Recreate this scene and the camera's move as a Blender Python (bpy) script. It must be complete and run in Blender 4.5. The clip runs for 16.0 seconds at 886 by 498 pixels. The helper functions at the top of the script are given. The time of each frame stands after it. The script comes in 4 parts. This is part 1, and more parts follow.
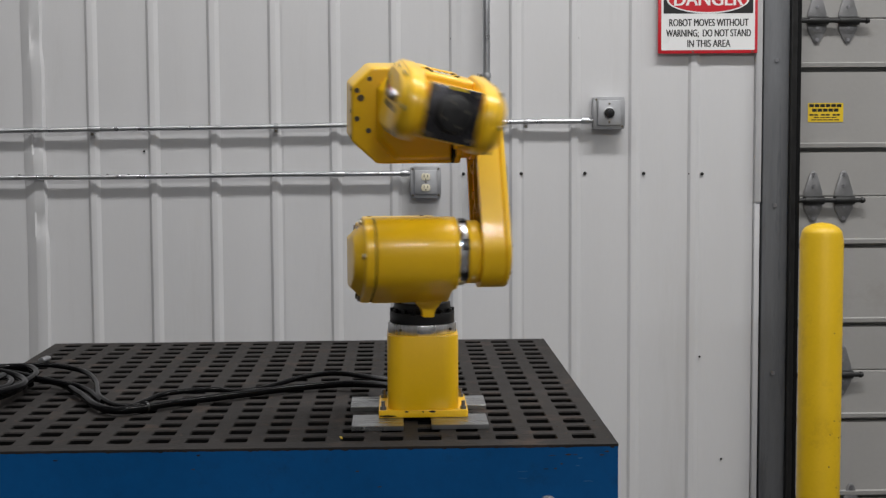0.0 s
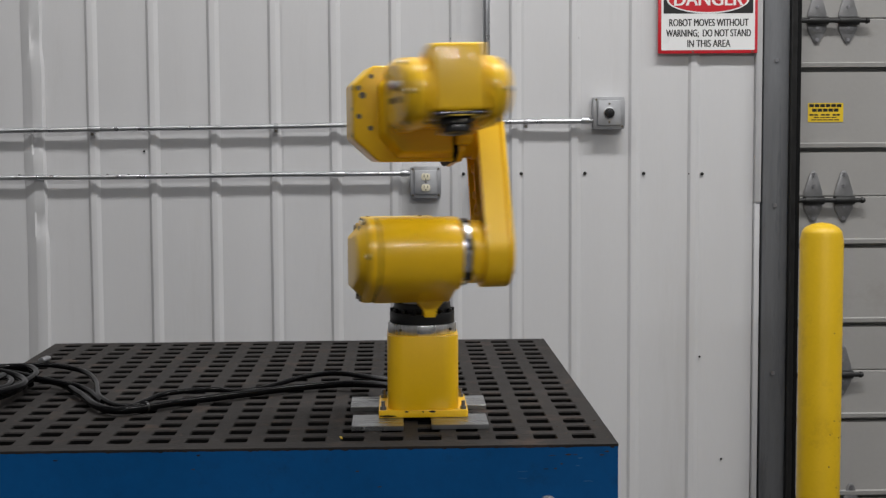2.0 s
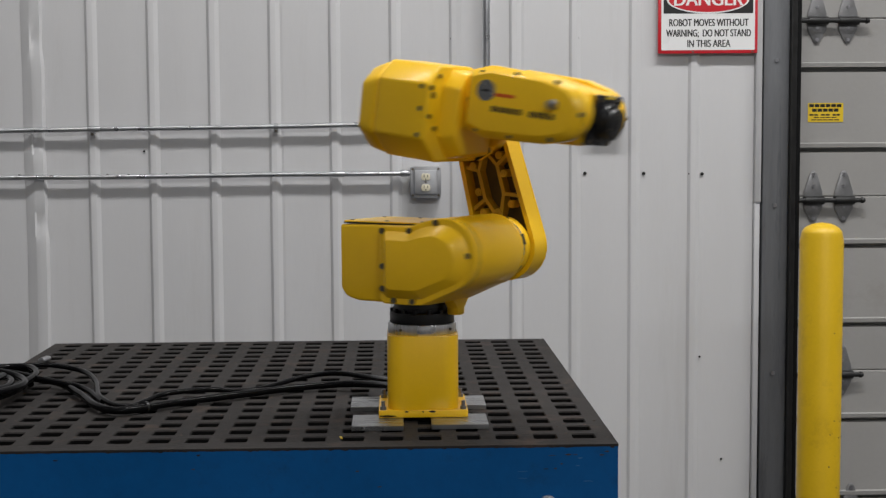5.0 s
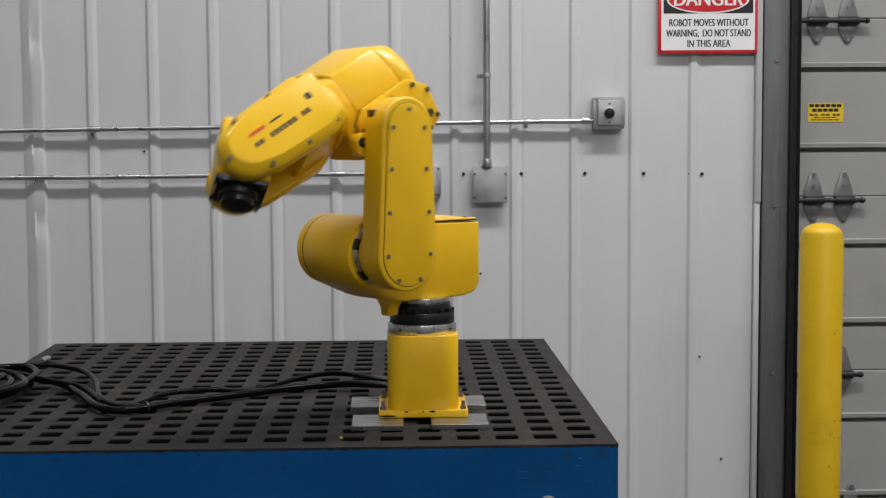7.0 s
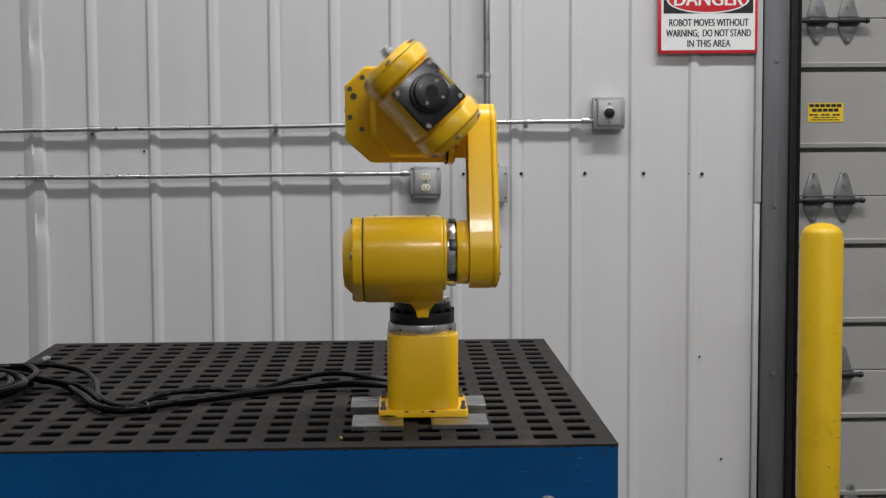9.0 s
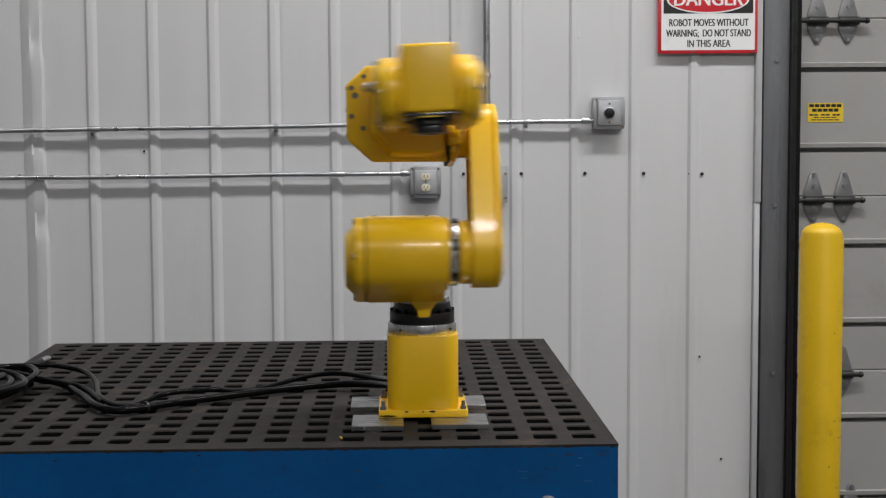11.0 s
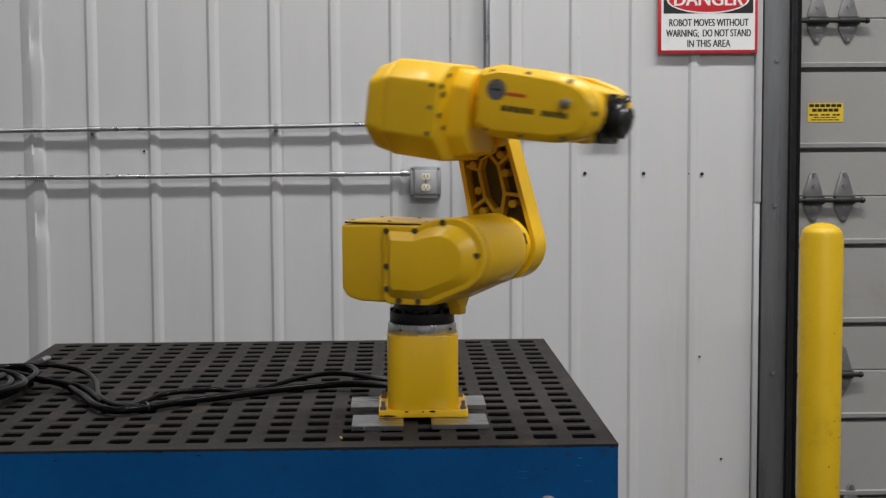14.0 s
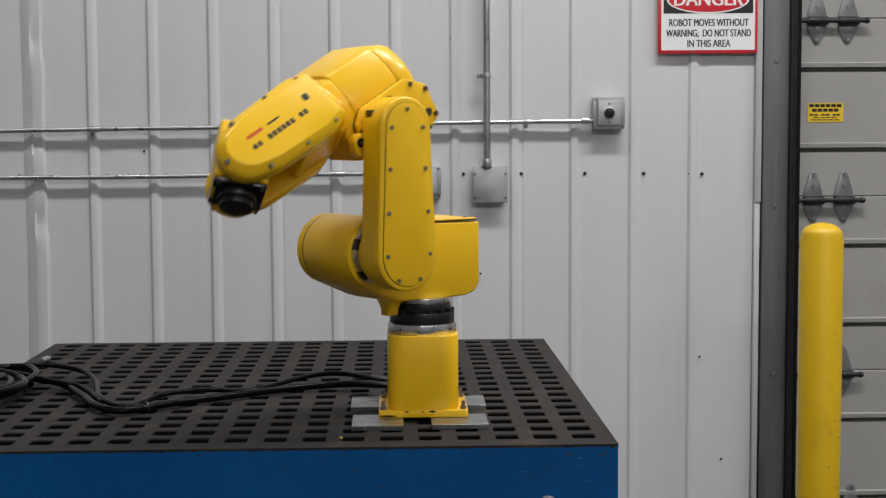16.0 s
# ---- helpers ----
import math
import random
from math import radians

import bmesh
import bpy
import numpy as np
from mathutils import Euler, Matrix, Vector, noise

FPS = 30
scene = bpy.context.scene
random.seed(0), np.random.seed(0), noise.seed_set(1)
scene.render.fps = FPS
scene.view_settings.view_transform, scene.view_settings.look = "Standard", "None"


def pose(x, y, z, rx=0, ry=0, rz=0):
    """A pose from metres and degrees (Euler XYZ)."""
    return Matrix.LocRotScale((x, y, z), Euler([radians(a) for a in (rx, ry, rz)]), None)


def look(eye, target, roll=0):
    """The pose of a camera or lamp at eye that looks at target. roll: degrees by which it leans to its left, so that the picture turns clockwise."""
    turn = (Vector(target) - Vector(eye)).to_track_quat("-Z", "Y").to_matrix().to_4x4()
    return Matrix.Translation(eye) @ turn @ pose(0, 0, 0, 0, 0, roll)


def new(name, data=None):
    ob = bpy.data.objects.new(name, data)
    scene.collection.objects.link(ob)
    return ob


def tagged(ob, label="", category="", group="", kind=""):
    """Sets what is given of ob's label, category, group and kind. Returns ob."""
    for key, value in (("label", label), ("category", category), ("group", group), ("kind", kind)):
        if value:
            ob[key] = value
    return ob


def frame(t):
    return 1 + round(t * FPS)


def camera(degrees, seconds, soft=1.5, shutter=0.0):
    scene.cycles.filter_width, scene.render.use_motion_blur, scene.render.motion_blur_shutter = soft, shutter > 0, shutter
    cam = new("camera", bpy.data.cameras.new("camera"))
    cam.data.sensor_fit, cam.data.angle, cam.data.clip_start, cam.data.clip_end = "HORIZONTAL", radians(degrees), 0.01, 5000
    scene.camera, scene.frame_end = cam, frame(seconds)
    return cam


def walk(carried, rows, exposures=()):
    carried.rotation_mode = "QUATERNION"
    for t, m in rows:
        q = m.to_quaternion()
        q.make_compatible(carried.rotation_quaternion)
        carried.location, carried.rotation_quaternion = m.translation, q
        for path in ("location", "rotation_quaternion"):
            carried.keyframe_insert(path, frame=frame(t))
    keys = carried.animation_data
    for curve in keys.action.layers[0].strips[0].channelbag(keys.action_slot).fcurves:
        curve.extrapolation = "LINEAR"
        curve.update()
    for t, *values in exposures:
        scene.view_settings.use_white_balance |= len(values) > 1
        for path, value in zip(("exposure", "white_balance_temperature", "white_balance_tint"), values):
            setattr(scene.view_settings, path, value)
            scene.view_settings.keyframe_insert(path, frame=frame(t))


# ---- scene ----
# ---------------------------------------------------------------- camera
LENS = 34.335
cam = camera(LENS, 16.0, soft=1.35, shutter=0.7)
EYE = (-0.3638, -2.7931, 1.4988)
AIM = (-0.3638 + 0.0310885, -2.7931 + 0.9962827, 1.4988 - 0.0803383)
walk(cam, [(0.0, look(EYE, AIM, -0.326)), (16.0, look(EYE, AIM, -0.326))])

# ---------------------------------------------------------------- light
world = bpy.data.worlds.new("world")
scene.world = world
world.use_nodes = True
world.node_tree.nodes["Background"].inputs[0].default_value = (0.75, 0.8, 0.9, 1)
world.node_tree.nodes["Background"].inputs[1].default_value = 0.05
scene.view_settings.exposure = 0.11
LAMP_POWER = 108.0
LAMP_SPOTS = [(-2.4, -6.0), (0.9, -6.0), (4.2, -6.0), (-2.4, 0.5), (0.9, 0.5), (4.2, 0.5)]
LAMP_Z = 5.2


def add_lamp(x, y):
    """The light of one ceiling fixture; its power is weighted by row and side."""
    data = bpy.data.lights.new("tube_light", "AREA")
    data.shape, data.size, data.size_y = "RECTANGLE", 2.4, 0.4
    data.energy, data.color = LAMP_POWER * (0.97 if y > -3 else 1.43) * ((0.38 if y > -3 else 0.12) if x < -2 else 1.30 if x < 3 else (0.92 if y > -3 else 0.62)), (1.0, 0.992, 0.985)
    ob = new("tube_light", data)
    ob.matrix_world = pose(x, y, LAMP_Z - 0.03)
    return ob


for spot in LAMP_SPOTS:
    add_lamp(*spot)


# ---------------------------------------------------------------- materials
def material(name, color, rough=0.5, metal=0.0, vary=0.06, scale=6.0, fine=90.0, bump=0.02, dirt=None, dirt_amount=0.0,
             dirt_scale=3.0, coat=0.0, stretch=(1, 1, 1), rough_vary=0.1, spec=0.5):
    """A painted, metal or rubber surface: base colour that varies at two scales, uneven gloss, fine relief, stains."""
    m = bpy.data.materials.new(name)
    m.use_nodes = True
    nt = m.node_tree
    n, l = nt.nodes, nt.links
    b = n["Principled BSDF"]
    b.inputs["Metallic"].default_value = metal
    b.inputs["Coat Weight"].default_value = coat
    b.inputs["Coat Roughness"].default_value = 0.07
    b.inputs["Specular IOR Level"].default_value = spec
    co = n.new("ShaderNodeTexCoord")
    mp = n.new("ShaderNodeMapping")
    mp.inputs["Scale"].default_value = stretch
    l.new(co.outputs["Object"], mp.inputs["Vector"])
    big = n.new("ShaderNodeTexNoise")
    big.inputs["Scale"].default_value, big.inputs["Detail"].default_value = scale, 5
    small = n.new("ShaderNodeTexNoise")
    small.inputs["Scale"].default_value, small.inputs["Detail"].default_value = fine, 3
    for t in (big, small):
        l.new(mp.outputs["Vector"], t.inputs["Vector"])
    add = n.new("ShaderNodeMath")
    add.operation = "ADD"
    l.new(big.outputs["Fac"], add.inputs[0])
    half = n.new("ShaderNodeMath")
    half.operation = "MULTIPLY"
    half.inputs[1].default_value = 0.4
    l.new(small.outputs["Fac"], half.inputs[0])
    l.new(half.outputs[0], add.inputs[1])
    ramp = n.new("ShaderNodeMapRange")
    ramp.inputs["From Min"].default_value, ramp.inputs["From Max"].default_value = 0.35, 1.05
    ramp.inputs["To Min"].default_value, ramp.inputs["To Max"].default_value = 1 - vary, 1 + vary
    l.new(add.outputs[0], ramp.inputs["Value"])
    mul = n.new("ShaderNodeMix")
    mul.data_type, mul.blend_type = "RGBA", "MULTIPLY"
    mul.inputs[0].default_value = 1.0
    mul.inputs[6].default_value = (*color, 1)
    l.new(ramp.outputs[0], mul.inputs[7])
    out = mul.outputs[2]
    if dirt:
        st = n.new("ShaderNodeTexNoise")
        st.inputs["Scale"].default_value, st.inputs["Detail"].default_value = dirt_scale, 8
        st.inputs["Roughness"].default_value = 0.7
        l.new(mp.outputs["Vector"], st.inputs["Vector"])
        cut = n.new("ShaderNodeMapRange")
        cut.inputs["From Min"].default_value, cut.inputs["From Max"].default_value = 0.55, 0.72
        cut.inputs["To Max"].default_value = dirt_amount
        l.new(st.outputs["Fac"], cut.inputs["Value"])
        mix = n.new("ShaderNodeMix")
        mix.data_type = "RGBA"
        l.new(cut.outputs[0], mix.inputs[0])
        l.new(out, mix.inputs[6])
        mix.inputs[7].default_value = (*dirt, 1)
        out = mix.outputs[2]
    l.new(out, b.inputs["Base Color"])
    rr = n.new("ShaderNodeMapRange")
    rr.inputs["From Min"].default_value, rr.inputs["From Max"].default_value = 0.3, 0.7
    rr.inputs["To Min"].default_value = max(0.03, rough - rough_vary)
    rr.inputs["To Max"].default_value = min(1.0, rough + rough_vary)
    l.new(big.outputs["Fac"], rr.inputs["Value"])
    l.new(rr.outputs[0], b.inputs["Roughness"])
    if bump:
        bp = n.new("ShaderNodeBump")
        bp.inputs["Strength"].default_value, bp.inputs["Distance"].default_value = bump, 0.002
        l.new(small.outputs["Fac"], bp.inputs["Height"])
        l.new(bp.outputs[0], b.inputs["Normal"])
    return m


YELLOW = material("robot_yellow_paint", (0.90, 0.535, 0.009), 0.36, 0, 0.06, 9, 260, 0.03, coat=0.22, rough_vary=0.06, spec=0.4)
YELLOW_IN = material("cast_yellow_paint", (0.62, 0.36, 0.012), 0.55, 0, 0.12, 30, 300, 0.25, dirt=(0.10, 0.07, 0.02), dirt_amount=0.45, dirt_scale=25)
# yellow casting darkened: the deep pocket's shade is painted in
HOLLOW_SHADE = material("shaded_casting", (0.09, 0.06, 0.012), 0.6, 0, 0.35, 40, 200, 0.3)
BLACK = material("black_plastic", (0.009, 0.009, 0.010), 0.33, 0, 0.2, 20, 200, 0.05)
GASKET = material("black_gasket", (0.01, 0.01, 0.01), 0.7, 0, 0.2, 20, 200, 0.0)
# noise stretched upright puts streaks of reflection into the steel's colour
STEEL = material("machined_steel", (0.66, 0.66, 0.67), 0.30, 1, 0.32, 34, 160, 0.05, stretch=(1, 1, 0.02), rough_vary=0.14)
GREYMETAL = material("grey_anodised_metal", (0.34, 0.34, 0.36), 0.38, 1, 0.1, 25, 300, 0.03)
ENDPLATE = material("dark_polished_plate", (0.075, 0.074, 0.082), 0.28, 1, 0.2, 25, 300, 0.04)
SCREW = material("screw_steel", (0.20, 0.18, 0.145), 0.38, 1, 0.25, 60, 500, 0.05)
ALU = material("aluminium_plate", (0.33, 0.335, 0.34), 0.31, 0.95, 0.1, 8, 160, 0.05, stretch=(1, 12, 1))
IRON = material("worn_cast_iron", (0.026, 0.0235, 0.0225), 0.70, 0.0, 0.55, 9, 90, 0.5, dirt=(0.085, 0.058, 0.044), dirt_amount=0.62, dirt_scale=13, spec=0.15)
# the same iron near black: shade down the holes put into the colour
IRON_SHADE = material("shaded_cast_iron", (0.005, 0.005, 0.005), 0.9, 0, 0.3, 12, 120, 0.2, spec=0.1)
BLUE = material("blue_enamel_paint", (0.0010, 0.080, 0.258), 0.40, 0, 0.22, 3, 42, 0.3, dirt=(0.006, 0.040, 0.110), dirt_amount=0.45, dirt_scale=14, spec=0.2)
WHITE = material("white_painted_steel", (0.595, 0.593, 0.602), 0.42, 0, 0.035, 1.2, 40, 0.03, dirt=(0.48, 0.47, 0.46), dirt_amount=0.35, dirt_scale=1.3, stretch=(4, 4, 0.4))
DOORWHITE = material("door_white_paint", (0.315, 0.308, 0.298), 0.5, 0, 0.06, 2.5, 60, 0.08, dirt=(0.235, 0.22, 0.195), dirt_amount=0.55, dirt_scale=3)
GALV = material("galvanised_steel", (0.50, 0.51, 0.53), 0.34, 1, 0.16, 14, 90, 0.05)
BOXMETAL = material("galvanised_box", (0.37, 0.375, 0.39), 0.45, 0.6, 0.12, 22, 120, 0.05)
JAMB = material("weathered_steel_jamb", (0.165, 0.17, 0.18), 0.5, 0.4, 0.2, 6, 60, 0.08, dirt=(0.035, 0.035, 0.038), dirt_amount=0.7, dirt_scale=3, stretch=(6, 6, 0.5))
HINGE = material("dark_hinge_steel", (0.24, 0.24, 0.245), 0.42, 0.5, 0.25, 20, 150, 0.06, dirt=(0.05, 0.05, 0.05), dirt_amount=0.6, dirt_scale=12)
PIN = material("greasy_black_steel", (0.02, 0.02, 0.02), 0.45, 0.4, 0.3, 30, 150, 0.1)
RUBBER = material("black_rubber", (0.006, 0.006, 0.0065), 0.7, 0, 0.2, 8, 120, 0.08, spec=0.15)
CABLE = material("black_cable_jacket", (0.004, 0.004, 0.0045), 0.13, 0, 0.2, 14, 160, 0.03, spec=0.08, rough_vary=0.04)
BOLLARD = material("bollard_yellow_plastic", (0.66, 0.415, 0.006), 0.40, 0, 0.08, 5, 90, 0.05, dirt=(0.33, 0.19, 0.012), dirt_amount=0.4, dirt_scale=9)
TRIMWHITE = material("aged_white_trim", (0.50, 0.50, 0.51), 0.45, 0, 0.06, 3, 60, 0.05)
RUST = material("rusty_scuff", (0.045, 0.028, 0.018), 0.8, 0, 0.3, 60, 300, 0.2)
SCUFFBLUE = material("scuffed_blue_paint", (0.035, 0.130, 0.270), 0.6, 0, 0.3, 60, 300, 0.2)
GRIT = material("rust_and_dust", (0.115, 0.088, 0.070), 0.9, 0, 0.5, 90, 300, 0.2, spec=0.1)
RED = material("sign_red", (0.52, 0.012, 0.022), 0.35, 0, 0.04, 6, 80, 0.0)
SIGNWHITE = material("sign_white", (0.78, 0.78, 0.78), 0.3, 0, 0.02, 4, 80, 0.01)
INK = material("black_ink", (0.012, 0.012, 0.012), 0.4, 0, 0.1, 9, 80, 0.0)
ORANGE = material("orange_ink", (0.62, 0.10, 0.012), 0.4, 0, 0.05, 9, 80, 0.0)
LABELYELLOW = material("yellow_label", (0.72, 0.50, 0.02), 0.4, 0, 0.05, 9, 80, 0.0)
IVORY = material("ivory_plastic", (0.68, 0.63, 0.48), 0.35, 0, 0.03, 12, 90, 0.0)
CONCRETE = material("grey_concrete", (0.060, 0.058, 0.056), 0.55, 0, 0.18, 1.5, 25, 0.1, dirt=(0.11, 0.105, 0.10), dirt_amount=0.5, dirt_scale=0.8)
PALEWALL = material("pale_wall_sheet", (0.27, 0.27, 0.27), 0.6, 0, 0.05, 1, 20, 0.02)
TUBE = bpy.data.materials.new("lit_tube")
TUBE.use_nodes = True
TUBE.node_tree.nodes["Principled BSDF"].inputs["Emission Color"].default_value = (1, 0.97, 0.93, 1)
TUBE.node_tree.nodes["Principled BSDF"].inputs["Emission Strength"].default_value = 6.0


# ---------------------------------------------------------------- mesh helpers
def finish(name, bm, mat, parent=None, label="", at=None, smooth=35):
    bmesh.ops.recalc_face_normals(bm, faces=bm.faces[:])
    me = bpy.data.meshes.new(name)
    bm.to_mesh(me)
    bm.free()
    for p in me.polygons:
        p.use_smooth = True
    me.set_sharp_from_angle(angle=radians(smooth))
    for one in (mat if isinstance(mat, (list, tuple)) else (mat,)):
        me.materials.append(one)
    ob = new(name, me)
    if at is not None:
        ob.matrix_basis = at
    if parent:
        ob.parent = parent
    if label:
        tagged(ob, label)
    return ob


def part(name, bm, mat, parent, label="", at=None):
    return finish(name, bm, mat, parent, label, at)


def thing(name, label, category, group="", at=None, kind=""):
    ob = new(name)
    ob.empty_display_size = 0.05
    if at is not None:
        ob.matrix_basis = at
    return tagged(ob, label, category, group, kind)


AXES = {"x": Matrix(((0, 0, 1), (1, 0, 0), (0, 1, 0))), "y": Matrix(((0, 1, 0), (0, 0, 1), (1, 0, 0))), "z": Matrix.Identity(3)}


def bevel(bm, faces, width, seg=2, angle=25):
    if width <= 0:
        return
    edges = {e for f in faces for e in f.edges if len(e.link_faces) == 2 and e.calc_face_angle(0) > radians(angle)}
    bmesh.ops.bevel(bm, geom=list(edges), offset=width, segments=seg, affect="EDGES", profile=0.5, clamp_overlap=True)


def prism(bm, pts, axis, lo, hi, round_off=0.0, seg=2, taper=None):
    """Polygon pts pushed along an axis from lo to hi. For axis x the points are (y, z), for y (z, x), for z (x, y)."""
    m = AXES[axis]
    a = [bm.verts.new(m @ Vector((u, v, lo))) for u, v in pts]
    top = taper or pts
    b = [bm.verts.new(m @ Vector((u, v, hi))) for u, v in top]
    k = len(pts)
    faces = [bm.faces.new(a[::-1]), bm.faces.new(b)]
    faces += [bm.faces.new((a[i], a[(i + 1) % k], b[(i + 1) % k], b[i])) for i in range(k)]
    bmesh.ops.recalc_face_normals(bm, faces=faces)
    bevel(bm, faces, round_off, seg)
    return bm


def circle(u, v, r, n=32, start=0.0):
    return [(u + r * math.cos(start + math.tau * i / n), v + r * math.sin(start + math.tau * i / n)) for i in range(n)]


def cyl(bm, axis, u, v, r, lo, hi, round_off=0.0, n=36, r2=None):
    pts = circle(u, v, r, n)
    return prism(bm, pts, axis, lo, hi, round_off, 2, circle(u, v, r2, n) if r2 else None)


def box(bm, x0, x1, y0, y1, z0, z1, round_off=0.0, seg=2):
    return prism(bm, [(x0, y0), (x1, y0), (x1, y1), (x0, y1)], "z", z0, z1, round_off, seg)


def rounded(u0, u1, v0, v1, r, n=5):
    out = []
    for cu, cv, s in ((u1 - r, v1 - r, 0), (u0 + r, v1 - r, 90), (u0 + r, v0 + r, 180), (u1 - r, v0 + r, 270)):
        out += [(cu + r * math.cos(radians(s + 90 * i / n)), cv + r * math.sin(radians(s + 90 * i / n))) for i in range(n + 1)]
    return out


def slot(u0, v0, r0, u1, v1, r1, n=14):
    """The outline round two circles: a link with round ends."""
    a = math.atan2(v1 - v0, u1 - u0)
    d = math.hypot(u1 - u0, v1 - v0)
    k = math.acos((r0 - r1) / d)
    out = [(u1 + r1 * math.cos(a + k * (2 * i / n - 1)), v1 + r1 * math.sin(a + k * (2 * i / n - 1))) for i in range(n + 1)]
    w = math.tau - 2 * k
    out += [(u0 + r0 * math.cos(a + k + w * i / n), v0 + r0 * math.sin(a + k + w * i / n)) for i in range(n + 1)]
    return out


def tube(bm, path, r, n=10, close_ends=True):
    rings = []
    up = Vector((0, 0, 1))
    for i, p in enumerate(path):
        d = (path[min(i + 1, len(path) - 1)] - path[max(i - 1, 0)]).normalized()
        s = d.cross(up if abs(d.z) < 0.95 else Vector((1, 0, 0))).normalized()
        t = s.cross(d)
        rings.append([bm.verts.new(p + r * (math.cos(math.tau * j / n) * s + math.sin(math.tau * j / n) * t)) for j in range(n)])
    for a, b in zip(rings, rings[1:]):
        for j in range(n):
            bm.faces.new((a[j], a[(j + 1) % n], b[(j + 1) % n], b[j]))
    if close_ends:
        bm.faces.new(rings[0])
        bm.faces.new(rings[-1][::-1])
    return bm


def spline(points, steps=10):
    """A smooth line through the points."""
    pts = [Vector(p) for p in points]
    pts = [2 * pts[0] - pts[1]] + pts + [2 * pts[-1] - pts[-2]]
    out = []
    for a, b, c, d in zip(pts, pts[1:], pts[2:], pts[3:]):
        for i in range(steps):
            t = i / steps
            out.append(0.5 * (2 * b + (c - a) * t + (2 * a - 5 * b + 4 * c - d) * t * t + (3 * b - a - 3 * c + d) * t ** 3))
    return out + [pts[-2]]


def B():
    return bmesh.new()


SCREWS = {}


def screw(parent, place, axis, r=0.0035, h=0.003, flip=False, mat=None, name="screw"):
    """A socket-head screw; its mesh is shared by all screws of its size."""
    mat = mat or SCREW
    key = (r, h, mat.name)
    if key not in SCREWS:
        bm = B()
        cyl(bm, "z", 0, 0, r, -0.002, h, 0, 12)
        cyl(bm, "z", 0, 0, r * 0.5, h - 0.0002, h + 0.0004, 0, 6)
        bmesh.ops.recalc_face_normals(bm, faces=bm.faces[:])
        me = bpy.data.meshes.new("screw")
        bm.to_mesh(me)
        bm.free()
        me.materials.append(mat)
        SCREWS[key] = me
    ob = new(name, SCREWS[key])
    d = Vector(axis) * (-1 if flip else 1)
    ob.matrix_basis = Matrix.Translation(place) @ d.to_track_quat("Z", "Y").to_matrix().to_4x4()
    ob.parent = parent
    return ob


def writing(name, text, height, mat, parent, m, width=None):
    """Flat lettering as a mesh; m: the pose of its middle, letters in the local xy plane."""
    cu = bpy.data.curves.new(name, "FONT")
    cu.body, cu.size, cu.align_x, cu.align_y = text, height / 0.72, "CENTER", "CENTER"
    cu.extrude = 0.0002
    tmp = bpy.data.objects.new(name, cu)
    scene.collection.objects.link(tmp)
    bpy.context.view_layer.update()
    me = bpy.data.meshes.new_from_object(tmp.evaluated_get(bpy.context.evaluated_depsgraph_get()))
    bpy.data.objects.remove(tmp)
    xs = [v.co.x for v in me.vertices]
    if width:
        k = width / (max(xs) - min(xs))
        for v in me.vertices:
            v.co.x *= k
    # a second pass, set a hair to the side, gives the strokes their weight
    bm = bmesh.new()
    bm.from_mesh(me)
    for side in (-1, 1):
        twin = bmesh.ops.duplicate(bm, geom=bm.faces[:] if side < 0 else [f for f in bm.faces if f.index >= 0][:len(me.polygons)])
        moved = [v for v in twin["geom"] if isinstance(v, bmesh.types.BMVert)]
        bmesh.ops.translate(bm, verts=moved, vec=(side * height * 0.033, 0, side * 0.00005))
    bm.to_mesh(me)
    bm.free()
    me.materials.clear()
    me.materials.append(mat)
    ob = new(name, me)
    ob.matrix_basis = m
    if parent:
        ob.parent = parent
    return ob


# ---------------------------------------------------------------- the hall
WALL_Y = 2.5
TOP = 0.90
RIB0, RIB = -1.4975, 0.2206


def wall_sheet():
    """Ribbed liner sheet: pans with raised ribs, pushed up from the floor; overlaps every fourth rib."""
    pts = []
    for i in range(-16, 11):
        x = RIB0 + RIB * i
        if i == -1:
            continue
        pts += [(x + 0.001, WALL_Y), (x + 0.0095, WALL_Y - 0.0082), (x + 0.0115, WALL_Y - 0.0090), (x + 0.0290, WALL_Y - 0.0090), (x + 0.0310, WALL_Y - 0.0084), (x + 0.0455, WALL_Y)]
        if i % 4 == 3:
            pts += [(x + 0.0530, WALL_Y), (x + 0.0535, WALL_Y - 0.0018), (x + 0.205, WALL_Y - 0.0004)]
        else:
            pts += [(x + 0.080, WALL_Y), (x + 0.100, WALL_Y - 0.0008), (x + 0.160, WALL_Y - 0.0008), (x + 0.180, WALL_Y)]
    pts = [(-5.4, WALL_Y)] + pts + [(0.955, WALL_Y), (0.955, WALL_Y + 0.12), (-5.4, WALL_Y + 0.12)]
    return finish("wall_north", prism(B(), pts, "z", 0.0, 5.4), WHITE, smooth=20)


tagged(wall_sheet(), "white painted ribbed steel wall sheet with dents", "wall", kind="structure")


def slab(name, x0, x1, y0, y1, z0, z1, mat, label, category, kind="structure"):
    return tagged(finish(name, box(B(), x0, x1, y0, y1, z0, z1), mat), label, category, kind=kind)


